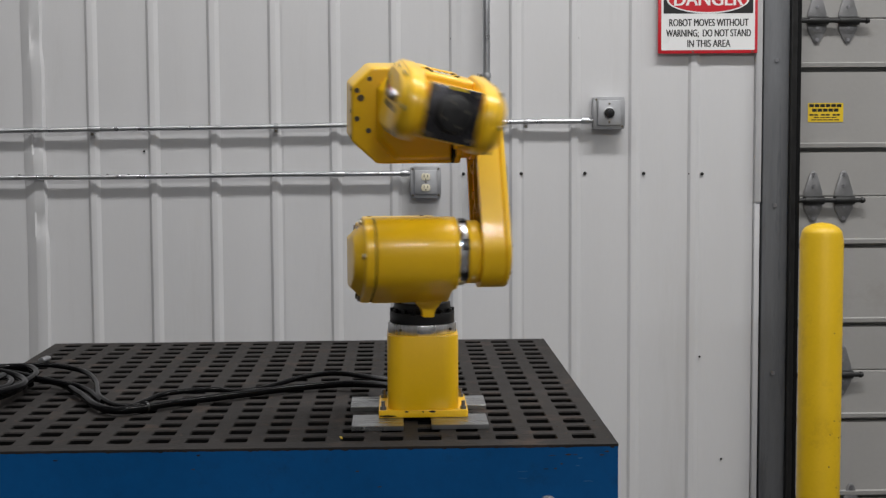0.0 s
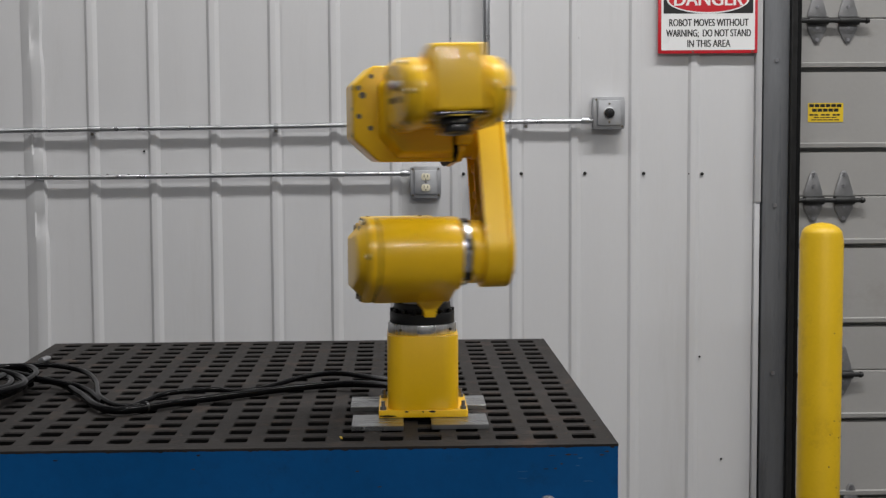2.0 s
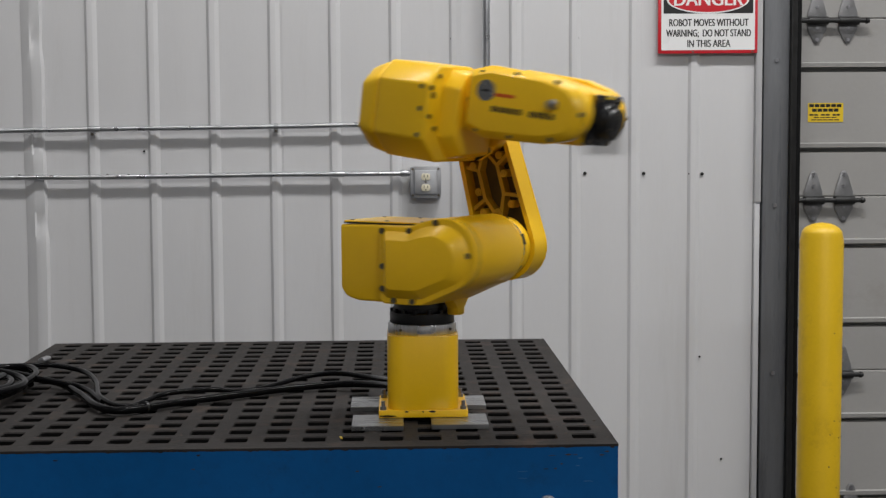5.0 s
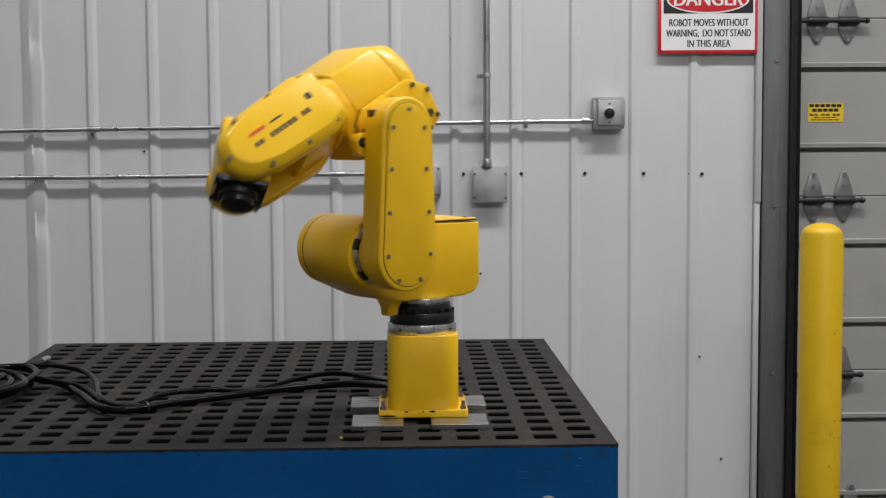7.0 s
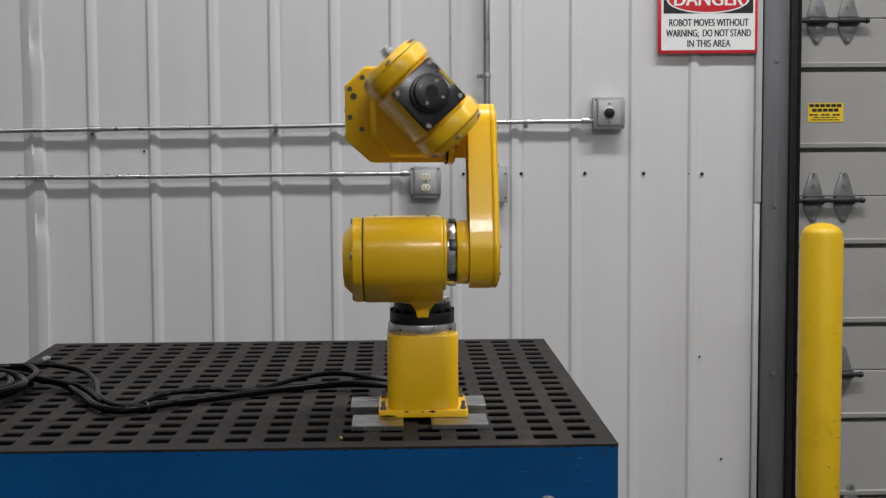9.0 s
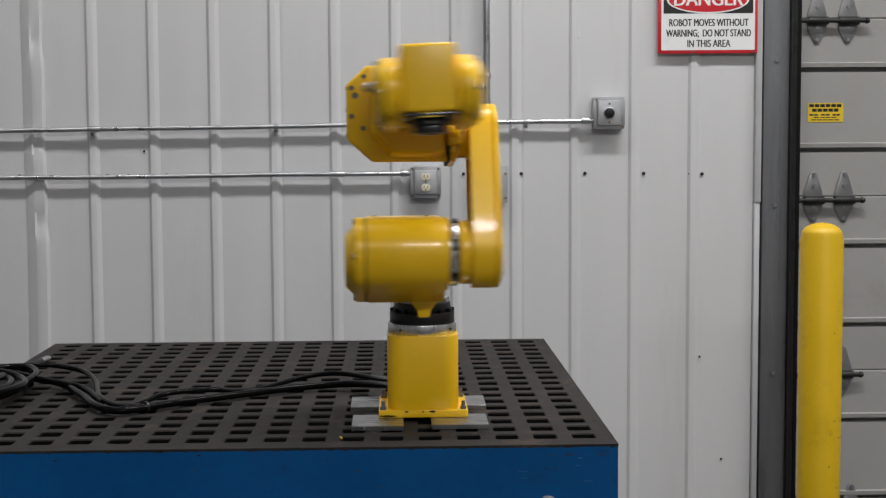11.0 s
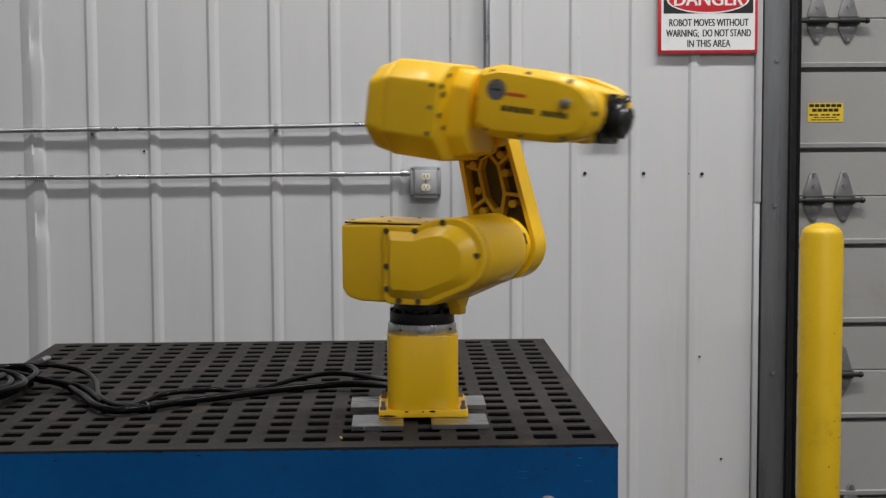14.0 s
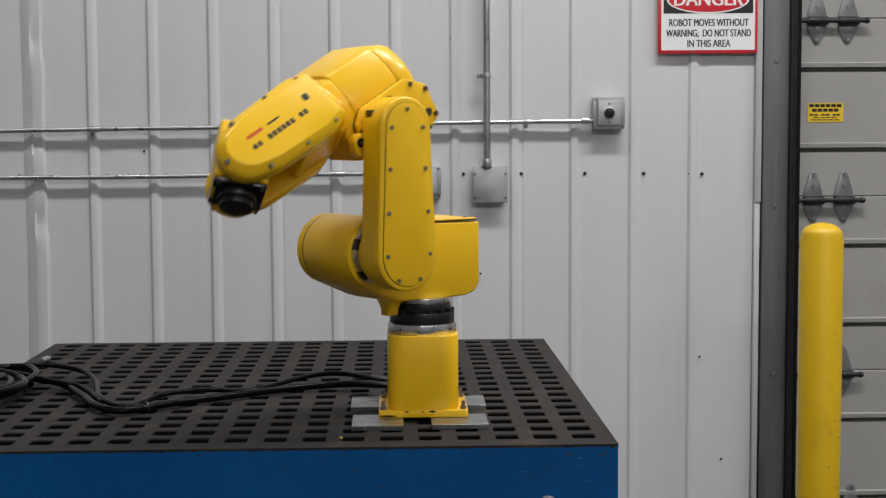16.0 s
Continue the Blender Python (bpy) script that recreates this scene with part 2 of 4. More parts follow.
slab("floor", -8, 8, -9, 4, -0.2, 0.0, CONCRETE, "smooth grey concrete workshop floor", "floor")
slab("ceiling", -8, 8, -9, 4, 5.4, 5.55, PALEWALL, "pale sheeted workshop ceiling", "ceiling")
slab("wall_south", -8, 8, -9.15, -9.0, 0, 5.4, PALEWALL, "pale plain workshop wall", "wall")
slab("wall_west", -5.5, -5.4, -9.0, 2.62, 0, 5.4, PALEWALL, "pale plain workshop wall", "wall")
slab("wall_east", 6.0, 6.15, -9.0, 4.0, 0, 5.4, PALEWALL, "pale plain workshop wall", "wall")
slab("wall_above_door", 0.955, 6.0, WALL_Y, WALL_Y + 0.12, 3.6, 5.4, WHITE, "white sheet wall above the door", "wall")
slab("wall_behind_door", -5.4, 6.0, 3.0, 3.12, 0, 5.4, PALEWALL, "plain outer wall behind the door", "wall")


def ceiling_light(x, y):
    ob = thing("ceiling_light", "long lit fluorescent ceiling fixture", "ceiling light", "ceiling lights", pose(x, y, LAMP_Z))
    bm = B()
    box(bm, -1.22, 1.22, -0.27, 0.27, 0.0, 0.05, 0.006)
    part("housing", bm, PALEWALL, ob)
    for k in (-0.17, 0.0, 0.17):
        bm = B()
        cyl(bm, "x", k, -0.014, 0.012, -1.18, 1.18, 0, 10)
        part("tube", bm, TUBE, ob)
    for sx in (-1, 1):
        bm = B()
        cyl(bm, "z", sx * 0.9, 0, 0.006, 0.05, 0.2, 0, 8)
        part("hanger", bm, GALV, ob)


for spot in LAMP_SPOTS:
    ceiling_light(*spot)


# bent sheet trim near the wall's far end: a buckled strip standing off the sheet
def bent_trim():
    ob = thing("corner_trim", "buckled white sheet metal trim on wall", "wall trim", kind="structure", at=pose(-1.69, WALL_Y, 0))
    bm = B()
    rows = []
    prof = [(-0.036, -0.0008), (-0.030, -0.004), (-0.016, -0.008), (-0.003, -0.014), (0.003, -0.016), (0.020, -0.016), (0.036, -0.016), (0.044, -0.0008)]
    prof += [(0.044, 0.004), (-0.036, 0.004)]
    for k in range(120):
        z = 0.02 + k * 0.03
        a = 0.008 * noise.noise((z * 2.3, 1.0, 0)) + 0.003 * noise.noise((z * 9.0, 4.0, 0))
        dent = 0.012 * math.exp(-((z - 1.47) / 0.035) ** 2) + 0.012 * math.exp(-((z - 1.18) / 0.04) ** 2) + 0.010 * math.exp(-((z - 1.84) / 0.05) ** 2)
        rows.append([bm.verts.new((u + 0.7 * a - dent * 0.5 * (i in (5, 6, 7)), v + dent * (4 <= i <= 6), z)) for i, (u, v) in enumerate(prof)])
    n = len(prof)
    for a, b in zip(rows, rows[1:]):
        for i in range(n):
            bm.faces.new((a[i], a[(i + 1) % n], b[(i + 1) % n], b[i]))
    bm.faces.new(rows[0])
    bm.faces.new(rows[-1][::-1])
    part("strip", bm, WHITE, ob)


bent_trim()


def edge_trim():
    bm = B()
    prism(bm, [(0.955, WALL_Y - 0.002), (0.957, WALL_Y - 0.024), (0.979, WALL_Y - 0.026), (0.981, WALL_Y + 0.118), (0.956, WALL_Y + 0.118)], "z", 1.24, 3.6, 0.001)
    prism(bm, [(0.957, WALL_Y - 0.004), (0.958, WALL_Y - 0.019), (0.977, WALL_Y - 0.021), (0.979, WALL_Y + 0.117), (0.957, WALL_Y + 0.117)], "z", 0, 1.245, 0.001)
    tagged(finish("trim", bm, TRIMWHITE), "white folded sheet trim beside the door", "trim", kind="structure")


edge_trim()


# ---------------------------------------------------------------- door frame, track, sectional door
def door_jamb():
    ob = thing("door_jamb", "weathered grey steel door jamb with track", "door frame", kind="structure")
    bm = B()
    box(bm, 0.984, 1.078, WALL_Y - 0.030, WALL_Y + 0.11, 0, 3.6, 0.003)
    part("post", bm, JAMB, ob)
    bm = B()
    prism(bm, [(1.0785, WALL_Y - 0.055), (1.084, WALL_Y - 0.055), (1.084, WALL_Y - 0.012), (1.112, WALL_Y - 0.012), (1.112, WALL_Y - 0.004), (1.0785, WALL_Y - 0.004)], "z", 0, 3.6, 0.001)
    part("track", bm, PIN, ob, "dark greasy door track")
    bm = B()
    box(bm, 1.1125, 1.128, WALL_Y - 0.010, WALL_Y + 0.13, 0, 3.6, 0.002)
    part("seal", bm, RUBBER, ob, "black rubber weather seal")
    for z in (1.76, 1.227, 0.60, 2.3):
        screw(ob, (1.030, WALL_Y - 0.030, z), (0, -1, 0), 0.008, 0.005, name="bolt", mat=GREYMETAL)
    bm = B()
    box(bm, 1.081, 1.0845, WALL_Y - 0.060, WALL_Y - 0.054, 0.86, 0.98, 0.001)
    part("clip", bm, PIN, ob)
    return ob


door_jamb()

DOOR_Y = 2.65
JOINTS = [0.0, 0.577, 1.250, 1.925, 2.60, 3.27]


def sectional_door():
    ob = thing("sectional_door", "closed white steel sectional garage door", "garage door", kind="structure", at=pose(1.13, DOOR_Y, 0))
    for z0, z1 in zip(JOINTS, JOINTS[1:]):
        h = z1 - z0
        pts = [(z0 + 0.001, 0.05), (z0 + 0.001, 0.003), (z0 + 0.004, 0.0)]
        for g in ((0.182, 0.487) if h > 0.6 else (0.182 - 0.677 + h, 0.487 - 0.677 + h)):
            z = z0 + g
            if z < z0 + 0.01:
                continue
            pts += [(z - 0.014, 0.0), (z - 0.011, 0.036), (z + 0.003, 0.036), (z + 0.005, -0.007), (z + 0.020, -0.009), (z + 0.024, 0.0)]
        pts += [(z1 - 0.004, 0.0), (z1 - 0.001, 0.003), (z1 - 0.001, 0.05)]
        bm = B()
        prism(bm, [(y, z) for z, y in pts], "x", 0.0, 4.2)
        part("door_section", bm, DOORWHITE, ob)
    return ob


door = sectional_door()


def door_hinge(x, z):
    ob = thing("door_hinge", "dark steel double-leaf hinge bolted to the door", "hinge", "door hinges", pose(x, DOOR_Y, z))
    for k in (-0.059, 0.059):
        for s, nm in ((1, "upper_leaf"), (-1, "lower_leaf")):
            bm = B()
            e = 0.112 if s > 0 else 0.084
            pts = [(k - 0.036, s * 0.006), (k + 0.036, s * 0.006), (k + 0.036, s * 0.032), (k + 0.014, s * (e - 0.010)), (k + 0.006, s * e), (k - 0.006, s * e), (k - 0.014, s * (e - 0.010)), (k - 0.036, s * 0.032)]
            prism(bm, [(u, v) for u, v in pts], "z", 0.0, 0.006, 0.0015)
            bm.transform(Matrix.Rotation(radians(90), 4, "X"))
            part(nm, bm, HINGE, ob)
            screw(ob, (k, -0.006, s * (e - 0.014)), (0, -1, 0), 0.007, 0.004, name="bolt", mat=GREYMETAL)
            screw(ob, (k, -0.006, s * (e - 0.058)), (0, -1, 0), 0.006, 0.004, name="bolt", mat=GREYMETAL)
        bm = B()
        cyl(bm, "x", -0.020, 0, 0.016, k - 0.038, k + 0.038, 0.002, 16)
        box(bm, k - 0.040, k + 0.040, -0.020, -0.004, -0.014, 0.014, 0.003)
        part("knuckle", bm, PIN, ob)
    bm = B()
    cyl(bm, "x", -0.026, 0, 0.009, -0.135, 0.135, 0.002, 14)
    cyl(bm, "x", -0.026, 0, 0.012, 0.120, 0.128, 0.001, 14)
    part("pin", bm, PIN, ob)
    return ob


hinge_z = [(1.283, 1.236), (1.288, 1.915), (1.288, 0.563)]
for hx, hz in hinge_z:
    door_hinge(hx, hz)
door_hinge(1.33, 0.02)


def door_label():
    ob = thing("sticker", "yellow service sticker with black print on door", "sticker", at=pose(1.268, DOOR_Y - 0.001, 1.570, 90))
    bm = B()
    prism(bm, rounded(-0.068, 0.068, -0.036, 0.036, 0.003, 2), "z", 0, 0.001)
    part("backing", bm, LABELYELLOW, ob)
    for z, h, w, x in ((0.026, 0.012, 0.126, 0), (0.009, 0.012, 0.104, 0), (-0.009, 0.006, 0.036, -0.044), (-0.009, 0.006, 0.036, 0.0), (-0.009, 0.006, 0.030, 0.042), (-0.019, 0.004, 0.090, 0), (-0.028, 0.004, 0.110, 0)):
        words = max(2, int(w / 0.02))
        for i in range(words):
            bm = B()
            u0 = x - w / 2 + w * i / words
            box(bm, u0, u0 + w / words * 0.86, z - h / 2, z + h / 2, 0.001, 0.0013)
            part("print_bar", bm, INK, ob)


door_label()


# ---------------------------------------------------------------- conduits, boxes, sign on the wall
COND_Y = WALL_Y - 0.031


def conduit(a, b, r=0.0090, sag=0.0, label="galvanised steel electrical conduit along ribbed wall"):
    a, b = Vector(a), Vector(b)
    ob = thing("conduit", label, "conduit", "wall conduits", at=Matrix.Translation(a))
    n = 14
    path = [(b - a) * (i / n) + Vector((0, 0, sag * noise.noise((i * 0.37, a.z, 2)))) for i in range(n + 1)]
    bm = B()
    tube(bm, path, r, 14)
    part("pipe", bm, GALV, ob)
    return ob


def coupling(ob, p, along, r=0.0118, half=0.022):
    bm = B()
    cyl(bm, along, 0, 0, r, -half, half, 0.002, 16)
    part("coupling", bm, GALV, ob, at=Matrix.Translation(p))


def strap(ob, p, along):
    bm = B()
    if along == "x":
        box(bm, -0.008, 0.008, -0.004, 0.012, -0.024, 0.006, 0.001)
        cyl(bm, "x", 0, 0, 0.0105, -0.008, 0.008, 0.001, 14)
    else:
        box(bm, -0.036, 0.012, -0.004, 0.012, -0.009, 0.009, 0.002)
        cyl(bm, "z", 0, 0, 0.0165, -0.009, 0.009, 0.001, 14)
    part("strap", bm, BOXMETAL, ob, at=Matrix.Translation(p))
    screw(ob, Vector(p) + (Vector((0, -0.004, -0.017)) if along == "x" else Vector((-0.022, -0.004, 0))), (0, -1, 0), 0.005, 0.003)


upper = conduit((-3.4, COND_Y, 1.497), (0.352, COND_Y, 1.5440), sag=0.004)
for i, sx in enumerate((-1.470, -0.806, 0.106)):
    strap(upper, (sx + 3.4, 0, 0.0125 * (sx + 3.4) - 0.001), "x")
coupling(upper, (1.935, 0, 0.0243), "x")
coupling(upper, (3.725, 0, 0.0466), "x", 0.013, 0.014)
lower = conduit((-3.4, COND_Y, 1.338), (-0.318, COND_Y, 1.3545), sag=0.003)
coupling(lower, (2.82, 0, 0.0150), "x")
coupling(lower, (3.060, 0, 0.0165), "x", 0.013, 0.014)
riser = conduit((-0.038, COND_Y - 0.024, 1.378), (-0.043, COND_Y - 0.024, 5.3), r=0.0138, label="vertical galvanised steel electrical conduit on wall")
strap(riser, (0, 0.0, 0.329), "z")
coupling(riser, (0, 0, 0.012), "z", 0.0180, 0.016)


def box_body(ob, w, h, d, r, cut):
    """A stamped square box: body, cover with notched corners, raised middle."""
    bm = B()
    prism(bm, rounded(-w, w, -h, h, r), "z", 0.0, d, 0.0015)
    part("body", bm, BOXMETAL, ob)
    c = cut
    pts = [(-w + c, -h), (w - c, -h), (w - c, -h + c * 0.5), (w - c * 0.5, -h + c), (w, -h + c), (w, h - c), (w - c * 0.5, h - c), (w - c, h - c * 0.5),
           (w - c, h), (-w + c, h), (-w + c, h - c * 0.5), (-w + c * 0.5, h - c), (-w, h - c), (-w, -h + c), (-w + c * 0.5, -h + c), (-w + c, -h + c * 0.5)]
    bm = B()
    prism(bm, [(u * 1.02, v * 1.02) for u, v in pts], "z", d, d + 0.003, 0.001)
    part("cover", bm, BOXMETAL, ob)
    return d + 0.003


def wall_box(x, z, w, h, label, category, group="", tilt=0.0):
    return thing("junction_box", label, category, group, at=pose(x, WALL_Y - 0.0015, z, 90, 0, 0) @ pose(0, 0, 0, 0, 0, tilt))


def outlet_box():
    ob = wall_box(-0.262, 1.3215, 0.056, 0.057, "galvanised square outlet box with ivory duplex receptacle", "electrical outlet")
    z = box_body(ob, 0.0555, 0.0570, 0.048, 0.006, 0.012)
    bm = B()
    prism(bm, rounded(-0.042, 0.042, -0.044, 0.044, 0.006), "z", z, z + 0.006, 0.002)
    part("raised_cover", bm, BOXMETAL, ob)
    for s in (1, -1):
        bm = B()
        pts = [(u, max(-0.0125, min(0.0125, v))) for u, v in circle(0, 0, 0.0168, 28)]
        prism(bm, [(u, v + s * 0.0198) for u, v in pts], "z", z + 0.006, z + 0.0095, 0.001)
        face = part("receptacle", bm, IVORY, ob, "ivory plastic receptacle face")
        for dx, hh in ((-0.0062, 0.0045), (0.0062, 0.0036)):
            bm = B()
            box(bm, dx - 0.0013, dx + 0.0013, s * 0.0198 - hh + 0.003, s * 0.0198 + hh + 0.003, z + 0.0095, z + 0.0099)
            part("slot", bm, GASKET, face)
        bm = B()
        cyl(bm, "z", 0, s * 0.0198 - 0.0075, 0.0026, z + 0.0095, z + 0.0099, 0, 10)
        part("slot", bm, GASKET, face)
    screw(ob, (0, 0, z + 0.006), (0, 0, 1), 0.003, 0.0015)
    for sx, sy in ((-1, 1), (1, -1), (-1, -1), (1, 1)):
        screw(ob, (sx * 0.047, sy * 0.048, z), (0, 0, 1), 0.0042, 0.002)


outlet_box()


def blank_box():
    ob = wall_box(-0.026, 1.3120, 0.064, 0.067, "square junction box with blank grey cover", "junction box")
    bm = B()
    prism(bm, rounded(-0.060, 0.060, -0.064, 0.064, 0.004), "z", 0, 0.046, 0.001)
    part("body", bm, BOXMETAL, ob)
    bm = B()
    prism(bm, rounded(-0.0645, 0.0645, -0.067, 0.067, 0.005), "z", 0.046, 0.0485, 0.001)
    part("cover", bm, BOXMETAL, ob)
    for sx in (-1, 1):
        for sy in (-1, 1):
            screw(ob, (sx * 0.056, sy * 0.044 - 0.006, 0.0485), (0, 0, 1), 0.0042, 0.002)


blank_box()


def socket_box():
    ob = wall_box(0.410, 1.5700, 0.058, 0.058, "galvanised square box with round black socket", "power socket")
    z = box_body(ob, 0.0570, 0.0580, 0.048, 0.006, 0.012)
    bm = B()
    prism(bm, rounded(-0.043, 0.043, -0.045, 0.045, 0.006), "z", z, z + 0.007, 0.002)
    part("raised_cover", bm, BOXMETAL, ob)
    bm = B()
    cyl(bm, "z", 0, 0, 0.0205, z + 0.007, z + 0.011, 0.001, 28)
    part("socket_ring", bm, GALV, ob)
    bm = B()
    cyl(bm, "z", 0, 0, 0.0185, z + 0.011, z + 0.013, 0.001, 28)
    part("socket", bm, BLACK, ob, "black round socket face")
    for sy in (-1, 1):
        screw(ob, (0, sy * 0.033, z + 0.007), (0, 0, 1), 0.004, 0.002)
        screw(ob, (sy * 0.048, -sy * 0.049, z), (0, 0, 1), 0.0042, 0.002)


socket_box()


def danger_sign():
    cx, z0, w, h = 0.7757, 1.786, 0.367, 0.262
    cz = z0 + h / 2
    ob = thing("warning_sign", "white red and black danger sign screwed to wall", "sign", at=pose(cx, WALL_Y - 0.0245, cz, 90, 0, 0) @ pose(0, 0, 0, 0, 0, 0.15))
    bm = B()
    prism(bm, rounded(-w / 2, w / 2, -h / 2, h / 2, 0.006), "z", 0, 0.002, 0.0005)
    part("backing", bm, RED, ob, "red sign border")
    bm = B()
    prism(bm, rounded(-w / 2 + 0.012, w / 2 - 0.010, -h / 2 + 0.012, h / 2 - 0.012, 0.003), "z", 0.002, 0.0024)
    part("face", bm, SIGNWHITE, ob)
    hb = z0 + h - 0.012 - 1.930
    bm = B()
    zt = h / 2 - 0.016
    zb = 1.931 - cz
    box(bm, -w / 2 + 0.020, w / 2 - 0.017, zb, zt, 0.0024, 0.0027)
    part("header", bm, INK, ob, "black header panel")
    for k, mat, s in ((0.0030, SIGNWHITE, 1.0), (0.0033, RED, 0.955)):
        bm = B()
        prism(bm, [(u * 0.152 * s, (zb + zt) / 2 + v * 0.0505 * (s - (1 - s) * 1.2)) for u, v in circle(0, 0, 1, 44)], "z", k - 0.0003, k)
        part("oval", bm, mat, ob)
    writing("lettering", "DANGER", 0.052, SIGNWHITE, ob, pose(0, (zb + zt) / 2, 0.0036), 0.252)
    for text, zz, ww in (("ROBOT MOVES WITHOUT", 1.8965, 0.291), ("WARNING;  DO NOT STAND", 1.8585, 0.312), ("IN THIS AREA", 1.8205, 0.158)):
        writing("lettering", text, 0.0268, INK, ob, pose(0.003, zz - cz, 0.0027), ww)
    for sx in (-0.055, 0.165):
        screw(ob, (sx, -h / 2 + 0.006, 0.002), (0, 0, 1), 0.004, 0.002)


danger_sign()


def wall_screws():
    spots = [(-0.122, 1.3496), (0.092, 1.3490), (0.328, 1.3490), (0.546, 1.3470), (0.7635, 1.3440), (0.716, 1.3450), (0.733, 1.479), (0.733, 1.503), (0.733, 1.518),
             (0.735, 1.212), (0.518, 1.212), (0.515, 1.788), (0.735, 1.625), (-0.165, 1.844), (-1.745, 1.352), (-1.425, 1.3515), (-1.349, 1.3515), (-1.211, 1.353),
             (-0.985, 1.354), (-0.06, 0.98), (0.76, 0.66), (0.30, 1.845), (0.845, 0.27), (-1.29, 1.44)]
    for i, (x, z) in enumerate(spots):
        bm = B()
        r = 0.0065 if i < 5 or 13 < i < 19 else 0.0042
        cyl(bm, "z", 0, 0, r, 0, 0.004, 0.001, 10)
        ob = finish("wall_screw", bm, PIN, at=pose(x, WALL_Y - 0.002, z, 90))
        tagged(ob, "dark screw head in white wall sheet", "screw", "wall screws")


wall_screws()


# ---------------------------------------------------------------- bollard
def bollard():
    ob = thing("bollard", "tall yellow plastic-sleeved safety bollard with scuffs", "bollard", at=pose(0.966, 1.66, 0))
    bm = B()
    prof = [(0.0675, 0.0), (0.0675, 1.158), (0.0655, 1.164), (0.0655, 1.168), (0.0635, 1.176)]
    prof += [(0.0635 * math.cos(a), 1.176 + 0.037 * math.sin(a)) for a in [radians(k) for k in range(10, 90, 10)]]
    rings = [[bm.verts.new((r * math.cos(math.tau * j / 40), r * math.sin(math.tau * j / 40), z)) for j in range(40)] for r, z in prof]
    for a, b in zip(rings, rings[1:]):
        for j in range(40):
            bm.faces.new((a[j], a[(j + 1) % 40], b[(j + 1) % 40], b[j]))
    tip = bm.verts.new((0, 0, 1.2135))
    for j in range(40):
        bm.faces.new((rings[-1][j], rings[-1][(j + 1) % 40], tip))
    bm.faces.new(rings[0][::-1])
    part("sleeve", bm, BOLLARD, ob)
    random.seed(5)
    for i in range(16):
        a = radians(random.uniform(-80, -20))
        z = random.uniform(0.30, 0.62) if i < 12 else random.uniform(0.4, 0.9)
        bm = B()
        bmesh.ops.create_icosphere(bm, subdivisions=1, radius=random.uniform(0.0012, 0.003))
        part("scuff", bm, INK, ob, at=pose(0.0668 * math.cos(a), 0.0668 * math.sin(a), z))


bollard()


# ---------------------------------------------------------------- the platen table
PITCH, HOLE, N = 0.0762, 0.0222, 18
TX0, TX1, TY0, TY1 = -1.3560, 0.0570, -0.0790, 1.3480
THICK = 0.11


